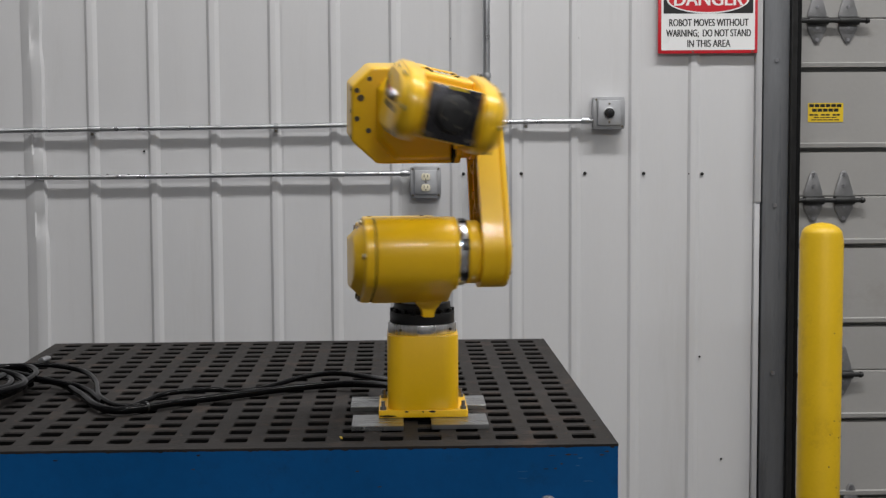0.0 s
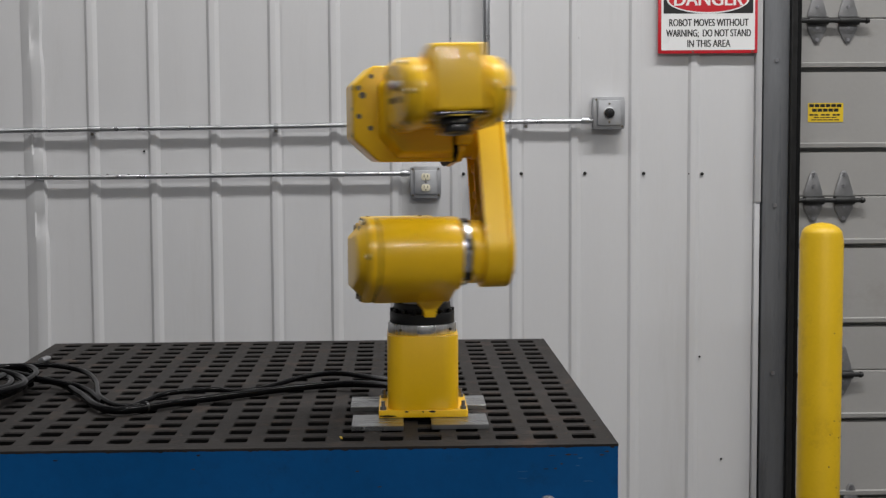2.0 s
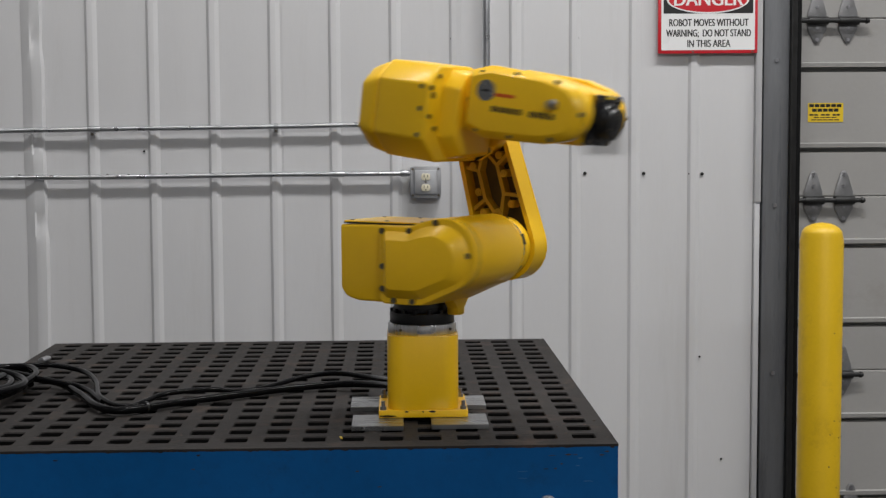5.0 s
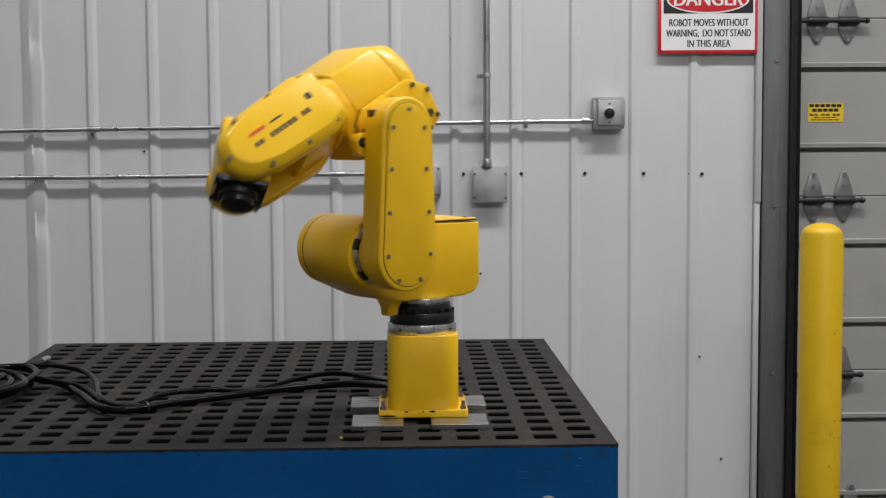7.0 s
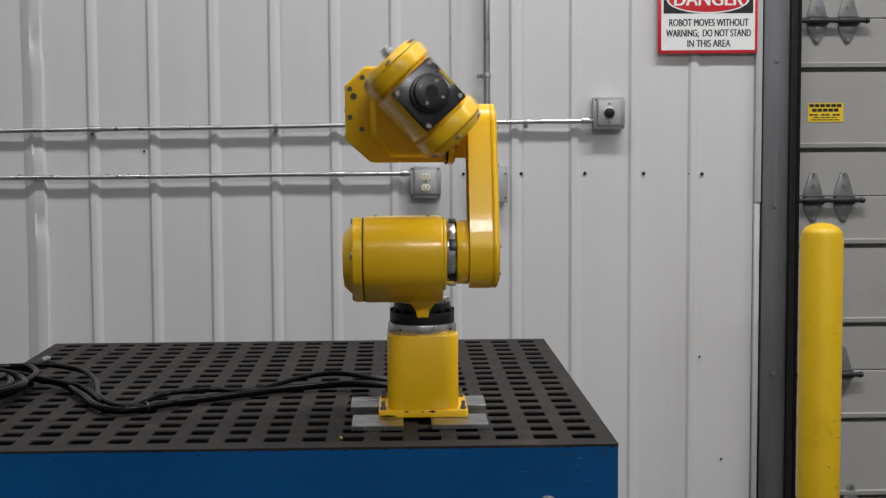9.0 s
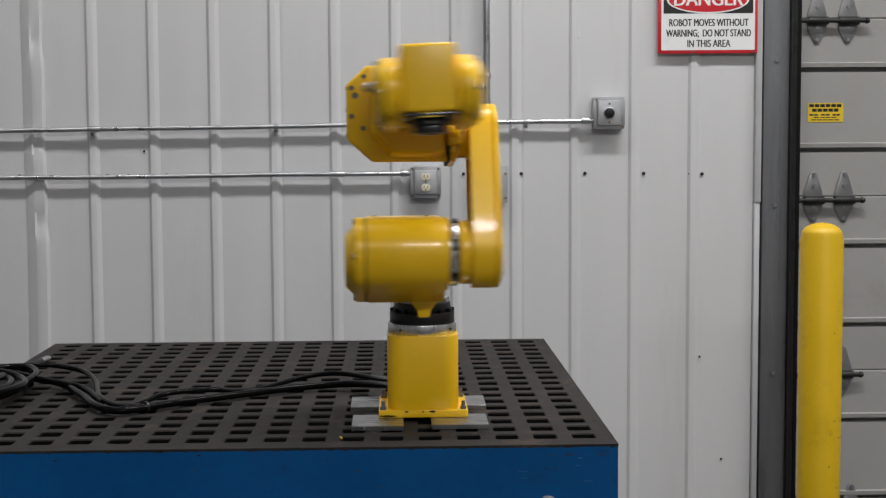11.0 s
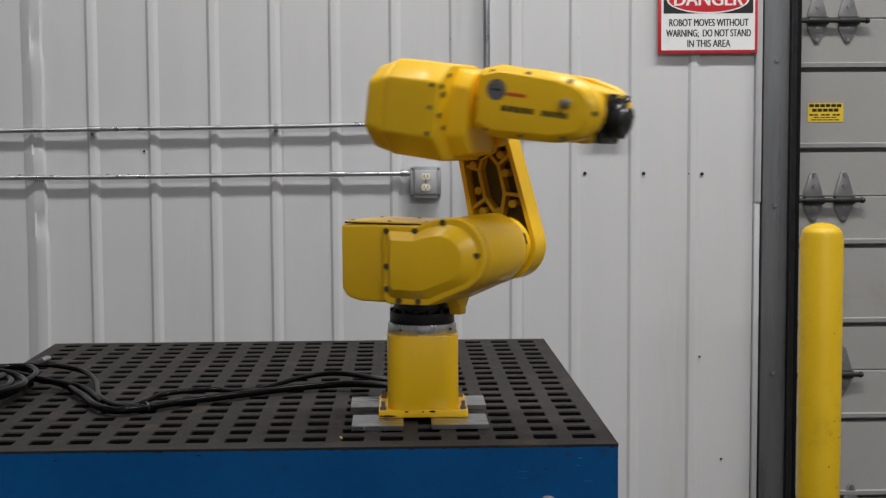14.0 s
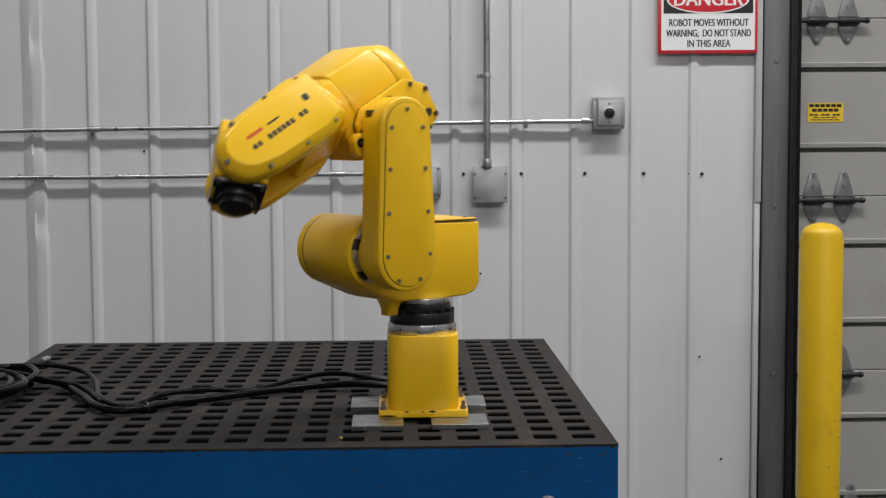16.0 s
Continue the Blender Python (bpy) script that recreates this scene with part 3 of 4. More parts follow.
def platen_table():
    ob = thing("platen_table", "heavy blue table with black perforated iron top", "workbench", at=pose(0, 0, 0))
    verts, faces, mats = [], [], []

    def v(x, y, z):
        verts.append((x, y, z))
        return len(verts) - 1

    def f(ids, m):
        faces.append(ids)
        mats.append(m)

    xs = [TX0] + [-(N - 1) * PITCH + PITCH * (i - 0.5) for i in range(N + 1)] + [TX1]
    ys = [TY0] + [PITCH * (j - 0.5) for j in range(N + 1)] + [TY1]
    xs[0], xs[1] = TX0, max(xs[1], TX0 + 0.012)
    rng = random.Random(3)
    grid = {(i, j): v(x, y, TOP) for i, x in enumerate(xs) for j, y in enumerate(ys)}
    for i in range(len(xs) - 1):
        for j in range(len(ys) - 1):
            c = [grid[i, j], grid[i + 1, j], grid[i + 1, j + 1], grid[i, j + 1]]
            if not (1 <= i <= N and 1 <= j <= N):
                f(c, 0)
                continue
            cx = -(N - 1) * PITCH + (i - 1) * PITCH + rng.uniform(-0.0006, 0.0006)
            cy = (j - 1) * PITCH + rng.uniform(-0.0006, 0.0006)
            h, r = HOLE + rng.uniform(-0.0007, 0.0007), 0.0055
            corner = []
            for sx, sy, s in ((-1, -1, 180), (1, -1, 270), (1, 1, 0), (-1, 1, 90)):
                corner.append([(cx + sx * (h - r) + r * math.cos(radians(s + k * 45)), cy + sy * (h - r) + r * math.sin(radians(s + k * 45))) for k in range(3)])
            lip = [[v(x, y, TOP - 0.0025) for x, y in q] for q in corner]
            rim = [[v(cx + (x - cx) * 1.07, cy + (y - cy) * 1.07, TOP) for x, y in q] for q in corner]
            deep = [[v(x, y, TOP - THICK) for x, y in q] for q in corner]
            flat = [a for q in rim for a in q]
            for k in range(4):
                f([c[k], rim[k][1], rim[k][0]], 0)
                f([c[k], rim[k][2], rim[k][1]], 0)
                f([c[k], c[(k + 1) % 4], rim[(k + 1) % 4][0], rim[k][2]], 0)
            lo, dp = [a for q in lip for a in q], [a for q in deep for a in q]
            for k in range(12):
                m = (k + 1) % 12
                f([flat[k], flat[m], lo[m], lo[k]], 0)
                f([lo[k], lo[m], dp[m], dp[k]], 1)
    me = bpy.data.meshes.new("tabletop")
    me.from_pydata(verts, [], faces)
    for mat in (IRON, IRON_SHADE):
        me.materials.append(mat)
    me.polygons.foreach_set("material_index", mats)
    bm = B()
    bm.from_mesh(me)
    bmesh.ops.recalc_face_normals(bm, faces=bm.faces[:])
    bm.to_mesh(me)
    bm.free()
    top = new("tabletop", me)
    top.parent = ob
    tagged(top, "black cast iron top with square holes")
    # side walls of the casting, painted blue, with a worn dark upper edge
    t = 0.022
    for nm, x0, x1, y0, y1 in (("front_skirt", TX0, TX1, TY0, TY0 + t), ("back_skirt", TX0, TX1, TY1 - t, TY1), ("side_skirt", TX0, TX0 + t, TY0 + t, TY1 - t), ("side_skirt", TX1 - t, TX1, TY0 + t, TY1 - t)):
        bm = B()
        box(bm, x0, x1, y0, y1, TOP - 0.24, TOP - 0.0012, 0.0008, 1)
        part(nm, bm, BLUE, ob, "blue painted steel skirt")
    # added plate that closes the holes from below, its darkness in the colour
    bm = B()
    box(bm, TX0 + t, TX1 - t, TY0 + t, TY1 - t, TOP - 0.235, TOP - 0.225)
    part("under_plate", bm, IRON_SHADE, ob)
    for x in (TX0 + 0.07, TX1 - 0.07):
        for y in (TY0 + 0.07, TY1 - 0.07):
            bm = B()
            box(bm, x - 0.05, x + 0.05, y - 0.05, y + 0.05, 0.012, TOP - 0.2355, 0.004)
            box(bm, x - 0.08, x + 0.08, y - 0.08, y + 0.08, 0.0, 0.012, 0.002)
            part("leg", bm, BLUE, ob, "blue painted steel leg")
    bm = B()
    cyl(bm, "y", 0, 0, 0.0145, -0.012, 0.0, 0.002, 6)
    cyl(bm, "y", 0, 0, 0.018, -0.003, 0.001, 0.0005, 24)
    part("bolt", bm, GALV, ob, "steel hexagon bolt", at=pose(-0.079, TY0 - 0.0005, TOP - 0.1165))
    # the bare iron lip over the painted front, its lower edge ragged where the paint has gone
    rng = random.Random(21)
    n = 240
    zs = [TOP - 0.0042 - 0.0022 * abs(noise.noise((i * 0.23, 3.0, 1.0))) - (0.003 * rng.random() if rng.random() < 0.10 else 0) for i in range(n + 1)]
    for nm, along, back in (("worn_edge", lambda k: (TX0 + (TX1 - TX0) * k / n, TY0 - 0.0006), (0, 0.003)), ("worn_edge", lambda k: (TX1 + 0.0006, TY0 + (TY1 - TY0) * k / n), (-0.003, 0))):
        bm = B()
        lo = [bm.verts.new((*along(k), zs[k])) for k in range(n + 1)]
        hi = [bm.verts.new((*along(k), TOP + 0.0003)) for k in range(n + 1)]
        inn = [bm.verts.new((along(k)[0] + back[0], along(k)[1] + back[1], TOP + 0.0005)) for k in range(n + 1)]
        for k in range(n):
            bm.faces.new((lo[k], lo[k + 1], hi[k + 1], hi[k]))
            bm.faces.new((hi[k], hi[k + 1], inn[k + 1], inn[k]))
        part(nm, bm, IRON, ob, "bare worn iron edge")
    # chipped and rusty spots along the painted front
    rng = random.Random(11)
    for i in range(16):
        near = i < 10
        x = rng.uniform(-0.16, 0.05) if near else rng.uniform(-1.2, -0.2)
        z = TOP - (rng.uniform(0.002, 0.05) if rng.random() < 0.75 else rng.uniform(0.05, 0.11))
        w, h = rng.uniform(0.0015, 0.009), rng.uniform(0.0008, 0.003)
        bm = B()
        k = rng.randint(5, 8)
        pts = [(w * rng.uniform(0.5, 1) * math.cos(math.tau * j / k), h * rng.uniform(0.5, 1) * math.sin(math.tau * j / k)) for j in range(k)]
        prism(bm, pts, "z", -0.0003, 0.0004)
        part("paint_chip", bm, RUST if rng.random() < 0.7 else IRON, ob, at=pose(x, TY0 - 0.0002, z, 90, 0, 0))
    for i in range(14):
        w, h = rng.uniform(0.004, 0.016), rng.uniform(0.0006, 0.0016)
        x = rng.uniform(-1.30, -1.12) if i < 9 else rng.uniform(-0.15, 0.05)
        bm = B()
        prism(bm, [(w * rng.uniform(0.5, 1) * math.cos(math.tau * j / 8), h * rng.uniform(0.3, 1) * math.sin(math.tau * j / 8)) for j in range(8)], "z", -0.0003, 0.0003)
        part("scuff", bm, SCUFFBLUE, ob, at=pose(x, TY0 - 0.0001, TOP - rng.uniform(0.010, 0.075), 90, 0, 0))
    return ob


table = platen_table()


def table_grit():
    """Rust flakes, dust and scratch marks scattered over the webs between the holes."""
    rng = random.Random(17)
    bm = B()
    for i in range(520):
        gx, gy = rng.randrange(N), rng.randrange(N)
        along = rng.random() < 0.5
        u, v = rng.uniform(-0.030, 0.030), PITCH / 2 + rng.uniform(-0.010, 0.010)
        x = -(N - 1) * PITCH + gx * PITCH + (u if along else v)
        y = gy * PITCH + (v if along else u)
        if not (TX0 + 0.01 < x < TX1 - 0.01 and TY0 + 0.01 < y < TY1 - 0.01):
            continue
        a, w, h = rng.uniform(0, math.tau), rng.uniform(0.0012, 0.0060), rng.uniform(0.0006, 0.0022)
        k = rng.randint(5, 7)
        top = []
        for j in range(k):
            p, q = w * rng.uniform(0.5, 1) * math.cos(math.tau * j / k), h * rng.uniform(0.5, 1) * math.sin(math.tau * j / k)
            top.append(bm.verts.new((x + p * math.cos(a) - q * math.sin(a), y + p * math.sin(a) + q * math.cos(a), TOP + 0.0005)))
        low = [bm.verts.new((t.co.x, t.co.y, TOP)) for t in top]
        bm.faces.new(top)
        for j in range(k):
            bm.faces.new((low[j], low[(j + 1) % k], top[(j + 1) % k], top[j]))
    tagged(finish("rust_flakes", bm, GRIT), "rust flakes and dust on the iron table", "rust flakes", kind="stuff")


table_grit()


# ---------------------------------------------------------------- loose things on the table
AX, AY, AZ = -0.3145, 0.235, TOP + 0.010
PLATES = [(-0.4615, -0.3560, 0.068, 0.190), (-0.2990, -0.1830, 0.076, 0.190), (-0.4700, -0.3640, 0.275, 0.398), (-0.2700, -0.1760, 0.285, 0.398)]
for x0, x1, y0, y1 in PLATES:
    bm = B()
    box(bm, x0, x1, y0, y1, TOP + 0.0003, TOP + 0.0098, 0.0005, 1)
    tagged(finish("shim_plate", bm, ALU), "bare aluminium shim plate under the robot foot", "metal plate", "shim plates")


def cable(points, r, label):
    bm = B()
    tube(bm, spline(points, 10), r, 12)
    return tagged(finish("cable", bm, CABLE), label, "cable", "robot cables")


Z0 = TOP
cable([(-0.375, 0.30, Z0 + 0.05), (-0.42, 0.44, Z0 + 0.030), (-0.50, 0.53, Z0 + 0.016), (-0.62, 0.50, Z0 + 0.012), (-0.74, 0.42, Z0 + 0.012), (-0.86, 0.335, Z0 + 0.012), (-0.955, 0.255, Z0 + 0.012), (-1.02, 0.30, Z0 + 0.014),
       (-1.09, 0.45, Z0 + 0.014), (-1.18, 0.60, Z0 + 0.016), (-1.30, 0.62, Z0 + 0.028), (-1.40, 0.60, Z0 + 0.02), (-1.48, 0.58, Z0 - 0.12)], 0.0085, "thick black robot cable lying on the table")
cable([(-0.375, 0.31, Z0 + 0.06), (-0.43, 0.50, Z0 + 0.036), (-0.52, 0.60, Z0 + 0.030), (-0.60, 0.60, Z0 + 0.020), (-0.70, 0.49, Z0 + 0.012), (-0.80, 0.44, Z0 + 0.022), (-0.885, 0.37, Z0 + 0.026), (-0.95, 0.285, Z0 + 0.014), (-1.03, 0.39, Z0 + 0.016),
       (-1.085, 0.60, Z0 + 0.018), (-1.15, 0.74, Z0 + 0.020), (-1.25, 0.77, Z0 + 0.03), (-1.36, 0.70, Z0 + 0.03), (-1.44, 0.64, Z0 - 0.02), (-1.47, 0.62, Z0 - 0.16)], 0.0062, "black signal cable looping on the table")


def loop(cx, cy, rx, ry, z, wob, r, turns, label, start=0.0):
    """A loose coil: rings of cable that wander a little."""
    pts = []
    n = int(12 * turns)
    for i in range(n + 1):
        a = start + math.tau * i / 12
        k = 1 + wob * noise.noise((i * 0.31, cx * 7, 3))
        pts.append((cx + rx * k * math.cos(a), cy + ry * k * math.sin(a), z + 0.011 * i / 12 + 0.006 * noise.noise((i * 0.5, cy, 8))))
    return cable(pts, r, label)


loop(-1.335, 0.53, 0.105, 0.20, Z0 + 0.012, 0.25, 0.0080, 2.6, "coiled black robot cable heaped on the table", 0.4)
loop(-1.350, 0.42, 0.100, 0.16, Z0 + 0.034, 0.30, 0.0072, 1.8, "coiled black robot cable heaped on the table", 2.0)
loop(-1.345, 0.46, 0.120, 0.17, Z0 + 0.022, 0.22, 0.0085, 2.2, "coiled black robot cable heaped on the table", 3.6)
cable([(-1.02, 0.36, Z0 + 0.012), (-1.10, 0.52, Z0 + 0.016), (-1.20, 0.56, Z0 + 0.030), (-1.30, 0.64, Z0 + 0.034), (-1.345, 0.58, Z0 + 0.040), (-1.34, 0.45, Z0 + 0.050), (-1.28, 0.36, Z0 + 0.05)], 0.0070, "black cable end looping over the heap")
bm = B()
cyl(bm, "z", 0, 0, 0.0125, -0.003, 0.003, 0.001, 14)
box(bm, 0.010, 0.026, -0.0015, 0.0015, -0.002, 0.002)
tagged(finish("cable_tie", bm, BLACK, at=pose(-0.912, 0.291, Z0 + 0.0125, 90, 0, 130)), "black plastic tie round the robot cables", "cable tie")
bm = B()
cyl(bm, "x", 0, 0, 0.0085, -0.018, 0.018, 0.001, 14)
cyl(bm, "x", 0, 0, 0.0060, 0.018, 0.030, 0.001, 12)
tagged(finish("metal_connector", bm, GALV, at=pose(-1.300, 0.985, Z0 + 0.0095, 0, 0, 78)), "small bright metal cable connector on the table", "connector")
bm = B()
box(bm, -0.002, 0.002, -0.009, 0.009, 0, 0.002, 0.0005)
tagged(finish("paint_chip", bm, LABELYELLOW, at=pose(-0.480, 0.005, Z0 + 0.0002, 0, 0, 12)), "small yellow paint chip on the iron table", "paint chip")


# ---------------------------------------------------------------- the robot
D1, A1, A2, A3, D4, D6 = 0.350, 0.150, 0.250, 0.075, 0.290, 0.080
robot = thing("robot_arm", "yellow six-axis industrial robot arm bolted to table", "robot arm", at=pose(AX, AY, AZ, 0, 0, -90))


def base_link():
    bm = B()
    prism(bm, rounded(-0.080, 0.080, -0.0745, 0.0745, 0.034, 8), "z", 0.0150, 0.1695, 0.0010)
    base = part("base", bm, YELLOW, robot, "yellow painted pedestal")
    bm = B()
    prism(bm, rounded(-0.098, 0.083, -0.0930, 0.0930, 0.004, 3), "z", 0.0002, 0.0147, 0.0012)
    part("foot_plate", bm, YELLOW, base, "yellow foot plate with bare worn edges")
    rng = random.Random(8)
    for i in range(9):
        w = rng.uniform(0.002, 0.010)
        bm = B()
        prism(bm, [(w * rng.uniform(0.6, 1) * math.cos(math.tau * j / 7), 0.0028 * rng.uniform(0.4, 1) * math.sin(math.tau * j / 7)) for j in range(7)], "z", -0.0003, 0.0003)
        y = -0.088 + 0.005 * i if i < 6 else rng.uniform(-0.05, 0.09)
        part("worn_spot", bm, IRON, base, at=pose(0.083, y, 0.0035 if i < 6 else 0.012, 90, 0, 90))
    for sx in (-1, 1):
        for sy in (-1, 1):
            screw(base, (sx * 0.070, sy * 0.0835, 0.0147), (0, 0, 1), 0.0068, 0.007, name="bolt", mat=GREYMETAL)
            screw(base, (sx * 0.070, sy * 0.0835, 0.0147), (0, 0, 1), 0.0040, 0.018, name="bolt", mat=GREYMETAL)
    bm = B()
    cyl(bm, "z", 0, 0, 0.0728, 0.1695, 0.1905, 0.0012, 64)
    part("ring", bm, STEEL, base, "bright machined steel ring")
    bm = B()
    cyl(bm, "z", 0, 0, 0.0688, 0.1905, 0.2140, 0.0015, 64)
    cyl(bm, "z", 0, 0, 0.0600, 0.2140, 0.2335, 0.001, 64)
    part("collar", bm, BLACK, base, "black bolted collar")
    for k in range(14):
        a = math.tau * (k + 0.5) / 14
        screw(base, (0.063 * math.cos(a), 0.063 * math.sin(a), 0.2140), (0, 0, 1), 0.0052, 0.007, mat=BLACK)
    for k in range(4):
        a = math.tau * k / 4 + 0.9
        screw(base, (0.0725 * math.cos(a), 0.0725 * math.sin(a), 0.180), (math.cos(a), math.sin(a), 0), 0.003, 0.003)
    return base


base_link()


def turret_profile(grow=0.0, x_back=-0.1255):
    """The turret's outline from the side as (z, x): a box at the back that runs into the shoulder drum."""
    g = grow
    pts = [(0.247 - g, x_back + 0.024), (0.252 - g, x_back + 0.012), (0.268 - g, x_back - g), (0.401 + g, x_back - g), (0.404 + g, 0.020), (0.406 + g, 0.085)]
    pts += [(D1 - 0.002 + (0.0745 + g) * math.sin(radians(a)), A1 + (0.0745 + g) * math.cos(radians(a))) for a in range(105, -70, -12)]
    pts += [(0.243 - g, 0.095), (0.2425 - g, 0.060), (0.2425 - g, x_back + 0.045)]
    return pts


def turret_link():
    bm = B()
    prism(bm, turret_profile(), "y", -0.1188, 0.042, 0.0055, 3)
    cyl(bm, "y", D1 - 0.002, A1, 0.0740, 0.040, 0.0468, 0.002, 48)
    turret = part("turret", bm, YELLOW, robot, "yellow rotating shoulder housing")
    side = [(0.252, -0.010), (0.403, -0.010), (0.402, 0.066), (0.414, 0.100)]
    side += [(D1 - 0.002 + 0.074 * math.sin(radians(a)), A1 + 0.074 * math.cos(radians(a))) for a in range(100, -70, -10)]
    side += [(0.2445, 0.095), (0.243, 0.060), (0.243, 0.0)]
    flat = [(0.328 + (z - 0.328) * 0.62, 0.086 + (x - 0.086) * 0.70) for z, x in side]
    bm = B()
    prism(bm, side, "y", -0.1200, -0.140, 0.0030, 2)
    prism(bm, [(0.330 + (z - 0.330) * 0.86, 0.090 + (x - 0.090) * 0.885) for z, x in side], "y", -0.1395, -0.160, 0.0015, 2, flat)
    cover = finish("side_cover", bm, YELLOW, turret, "bolted yellow side cover", smooth=14)
    bm = B()
    prism(bm, [(0.332 + (z - 0.332) * 0.99, 0.085 + (x - 0.085) * 0.99) for z, x in side], "y", -0.1204, -0.1180, 0)
    part("gasket", bm, GASKET, turret, "thin black gasket")
    # flat lid on the top at the back
    bm = B()
    prism(bm, rounded(-0.1225, 0.086, -0.1165, 0.0415, 0.012, 4), "z", 0.4055, 0.4090, 0.0015)
    lid = part("lid", bm, YELLOW, turret, "flat bolted lid")
    bm = B()
    prism(bm, rounded(-0.1230, 0.0865, -0.117, 0.0420, 0.012, 4), "z", 0.4035, 0.4057)
    part("gasket", bm, GASKET, turret, "thin black gasket")
    for x, y in ((-0.107, -0.10), (-0.107, 0.015), (-0.015, -0.104), (-0.015, 0.018), (0.070, -0.10), (0.070, 0.015)):
        screw(turret, (x, y, 0.4085), (0, 0, 1), 0.0045, 0.002)
    for x, z in ((0.000, 0.392), (0.000, 0.320), (0.000, 0.274), (0.0275, 0.251), (0.073, 0.251), (0.138, 0.286), (0.2070, 0.349), (0.131, 0.4125), (0.0668, 0.394)):
        screw(cover, (x, -0.1405, z), (0, -1, 0), 0.006, 0.004)
    # neck, front lug and lower skirt over the collar
    bm = B()
    cyl(bm, "z", 0.0, 0, 0.058, 0.2338, 0.244, 0.001, 48)
    part("neck", bm, STEEL, turret, "machined steel neck")
    bm = B()
    prism(bm, [(-0.034, 0.250), (-0.014, 0.226), (-0.012, 0.211), (0.012, 0.211), (0.014, 0.226), (0.034, 0.250)], "x", 0.072, 0.100, 0.003)
    part("lug", bm, YELLOW, turret, "cast yellow lug")
    # drive ring at the shoulder
    bm = B()
    cyl(bm, "y", D1, A1, 0.0660, 0.0465, 0.0640, 0.001, 56)
    part("drive_ring", bm, STEEL, turret, "bright machined steel drive ring")
    for k in range(6):
        a = math.tau * k / 6 + 0.3
        bm = B()
        prism(bm, [(D1 + r * math.sin(a + d), A1 + r * math.cos(a + d)) for r, d in ((0.052, -0.17), (0.0685, -0.17), (0.0685, 0.17), (0.052, 0.17))], "y", 0.0520, 0.0665, 0.0005)
        part("stop_block", bm, BLACK, turret)
    return turret


def upper_arm_link():
    """Arm with round ends: an outer shell with a bolted cover, an open ribbed back."""
    R0, R1 = 0.0725, 0.0615
    bm = B()
    outer = [(z, x) for x, z in slot(0, 0, R0, 0, A2, R1)]
    inner = [(z, x) for x, z in slot(0, 0, R0 - 0.010, 0, A2, R1 - 0.010)]
    k = len(outer)
    m = AXES["y"]
    ring = {}
    for nm, prof, y in (("a", outer, 0.093), ("b", outer, 0.138), ("c", inner, 0.093), ("d", inner, 0.124)):
        ring[nm] = [bm.verts.new(m @ Vector((u, v, y))) for u, v in prof]
    for i in range(k):
        j = (i + 1) % k
        bm.faces.new((ring["a"][i], ring["a"][j], ring["b"][j], ring["b"][i]))
        bm.faces.new((ring["a"][i], ring["c"][i], ring["c"][j], ring["a"][j]))
        bm.faces.new((ring["c"][i], ring["d"][i], ring["d"][j], ring["c"][j]))
    bm.faces.new(ring["d"])
    bm.faces.new(ring["b"])
    arm = part("upper_arm", bm, YELLOW, robot, "yellow cast upper arm with open ribbed back")
    bm = B()
    prism(bm, [(z, x) for x, z in slot(0, 0, R0, 0, A2, R1)], "y", 0.1380, 0.1500, 0.0055, 3)
    part("shell", bm, YELLOW, arm)
    bm = B()
    prism(bm, [(z, x) for x, z in slot(0, 0, R0 - 0.0095, 0, A2, R1 - 0.0110)], "y", 0.1496, 0.1506)
    part("gasket", bm, GASKET, arm, "thin black gasket")
    bm = B()
    prism(bm, [(z, x) for x, z in slot(0, 0, R0 - 0.0105, 0, A2, R1 - 0.0120)], "y", 0.1500, 0.1525, 0.0008)
    part("cover", bm, YELLOW, arm, "flat yellow cover held by screws")
    for x, z in ((-0.0525, 0.0), (0.0525, 0.0), (-0.0265, -0.049), (0.0265, -0.049), (-0.0486, 0.0845), (0.0486, 0.0845), (-0.0435, 0.170), (0.0435, 0.170), (-0.0383, 0.251), (0.0383, 0.251), (0.0, 0.287)):
        screw(arm, (x, 0.1522, z), (0, 1, 0), 0.0042, 0.003, mat=GREYMETAL)
    bm = B()
    box(bm, 0.044, 0.0575, 0.0920, 0.1120, A2 + 0.020, A2 + 0.036, 0.002)
    part("stop", bm, BLACK, arm, "black rubber stop")
    # bosses and webs of the open back
    bm = B()
    cyl(bm, "y", 0, 0, 0.0640, 0.0670, 0.0935, 0.004, 48)
    cyl(bm, "y", 0, 0, 0.050, 0.0935, 0.1235, 0, 32)
    part("boss", bm, YELLOW, arm)
    bm = B()
    cyl(bm, "y", A2, 0, 0.0535, 0.0900, 0.1235, 0.002, 40)
    part("boss", bm, YELLOW, arm)
    bm = B()
    for s in (-1, 1):
        prism(bm, [(0.060, s * 0.004), (0.068, s * 0.010), (0.110, s * 0.028), (0.110, s * 0.020), (0.066, 0.0)], "y", 0.098, 0.1235)
        prism(bm, [(0.110, s * 0.020), (0.110, s * 0.028), (0.170, s * 0.028), (0.170, s * 0.020)], "y", 0.098, 0.1235)
        prism(bm, [(0.170, s * 0.020), (0.170, s * 0.028), (0.205, s * 0.008), (0.205, 0.0)], "y", 0.098, 0.1235)
        prism(bm, [(0.112, s * 0.026), (0.104, s * 0.026), (0.092, s * 0.056), (0.100, s * 0.056)], "y", 0.098, 0.1235)
        prism(bm, [(0.176, s * 0.026), (0.168, s * 0.026), (0.182, s * 0.052), (0.190, s * 0.052)], "y", 0.098, 0.1235)
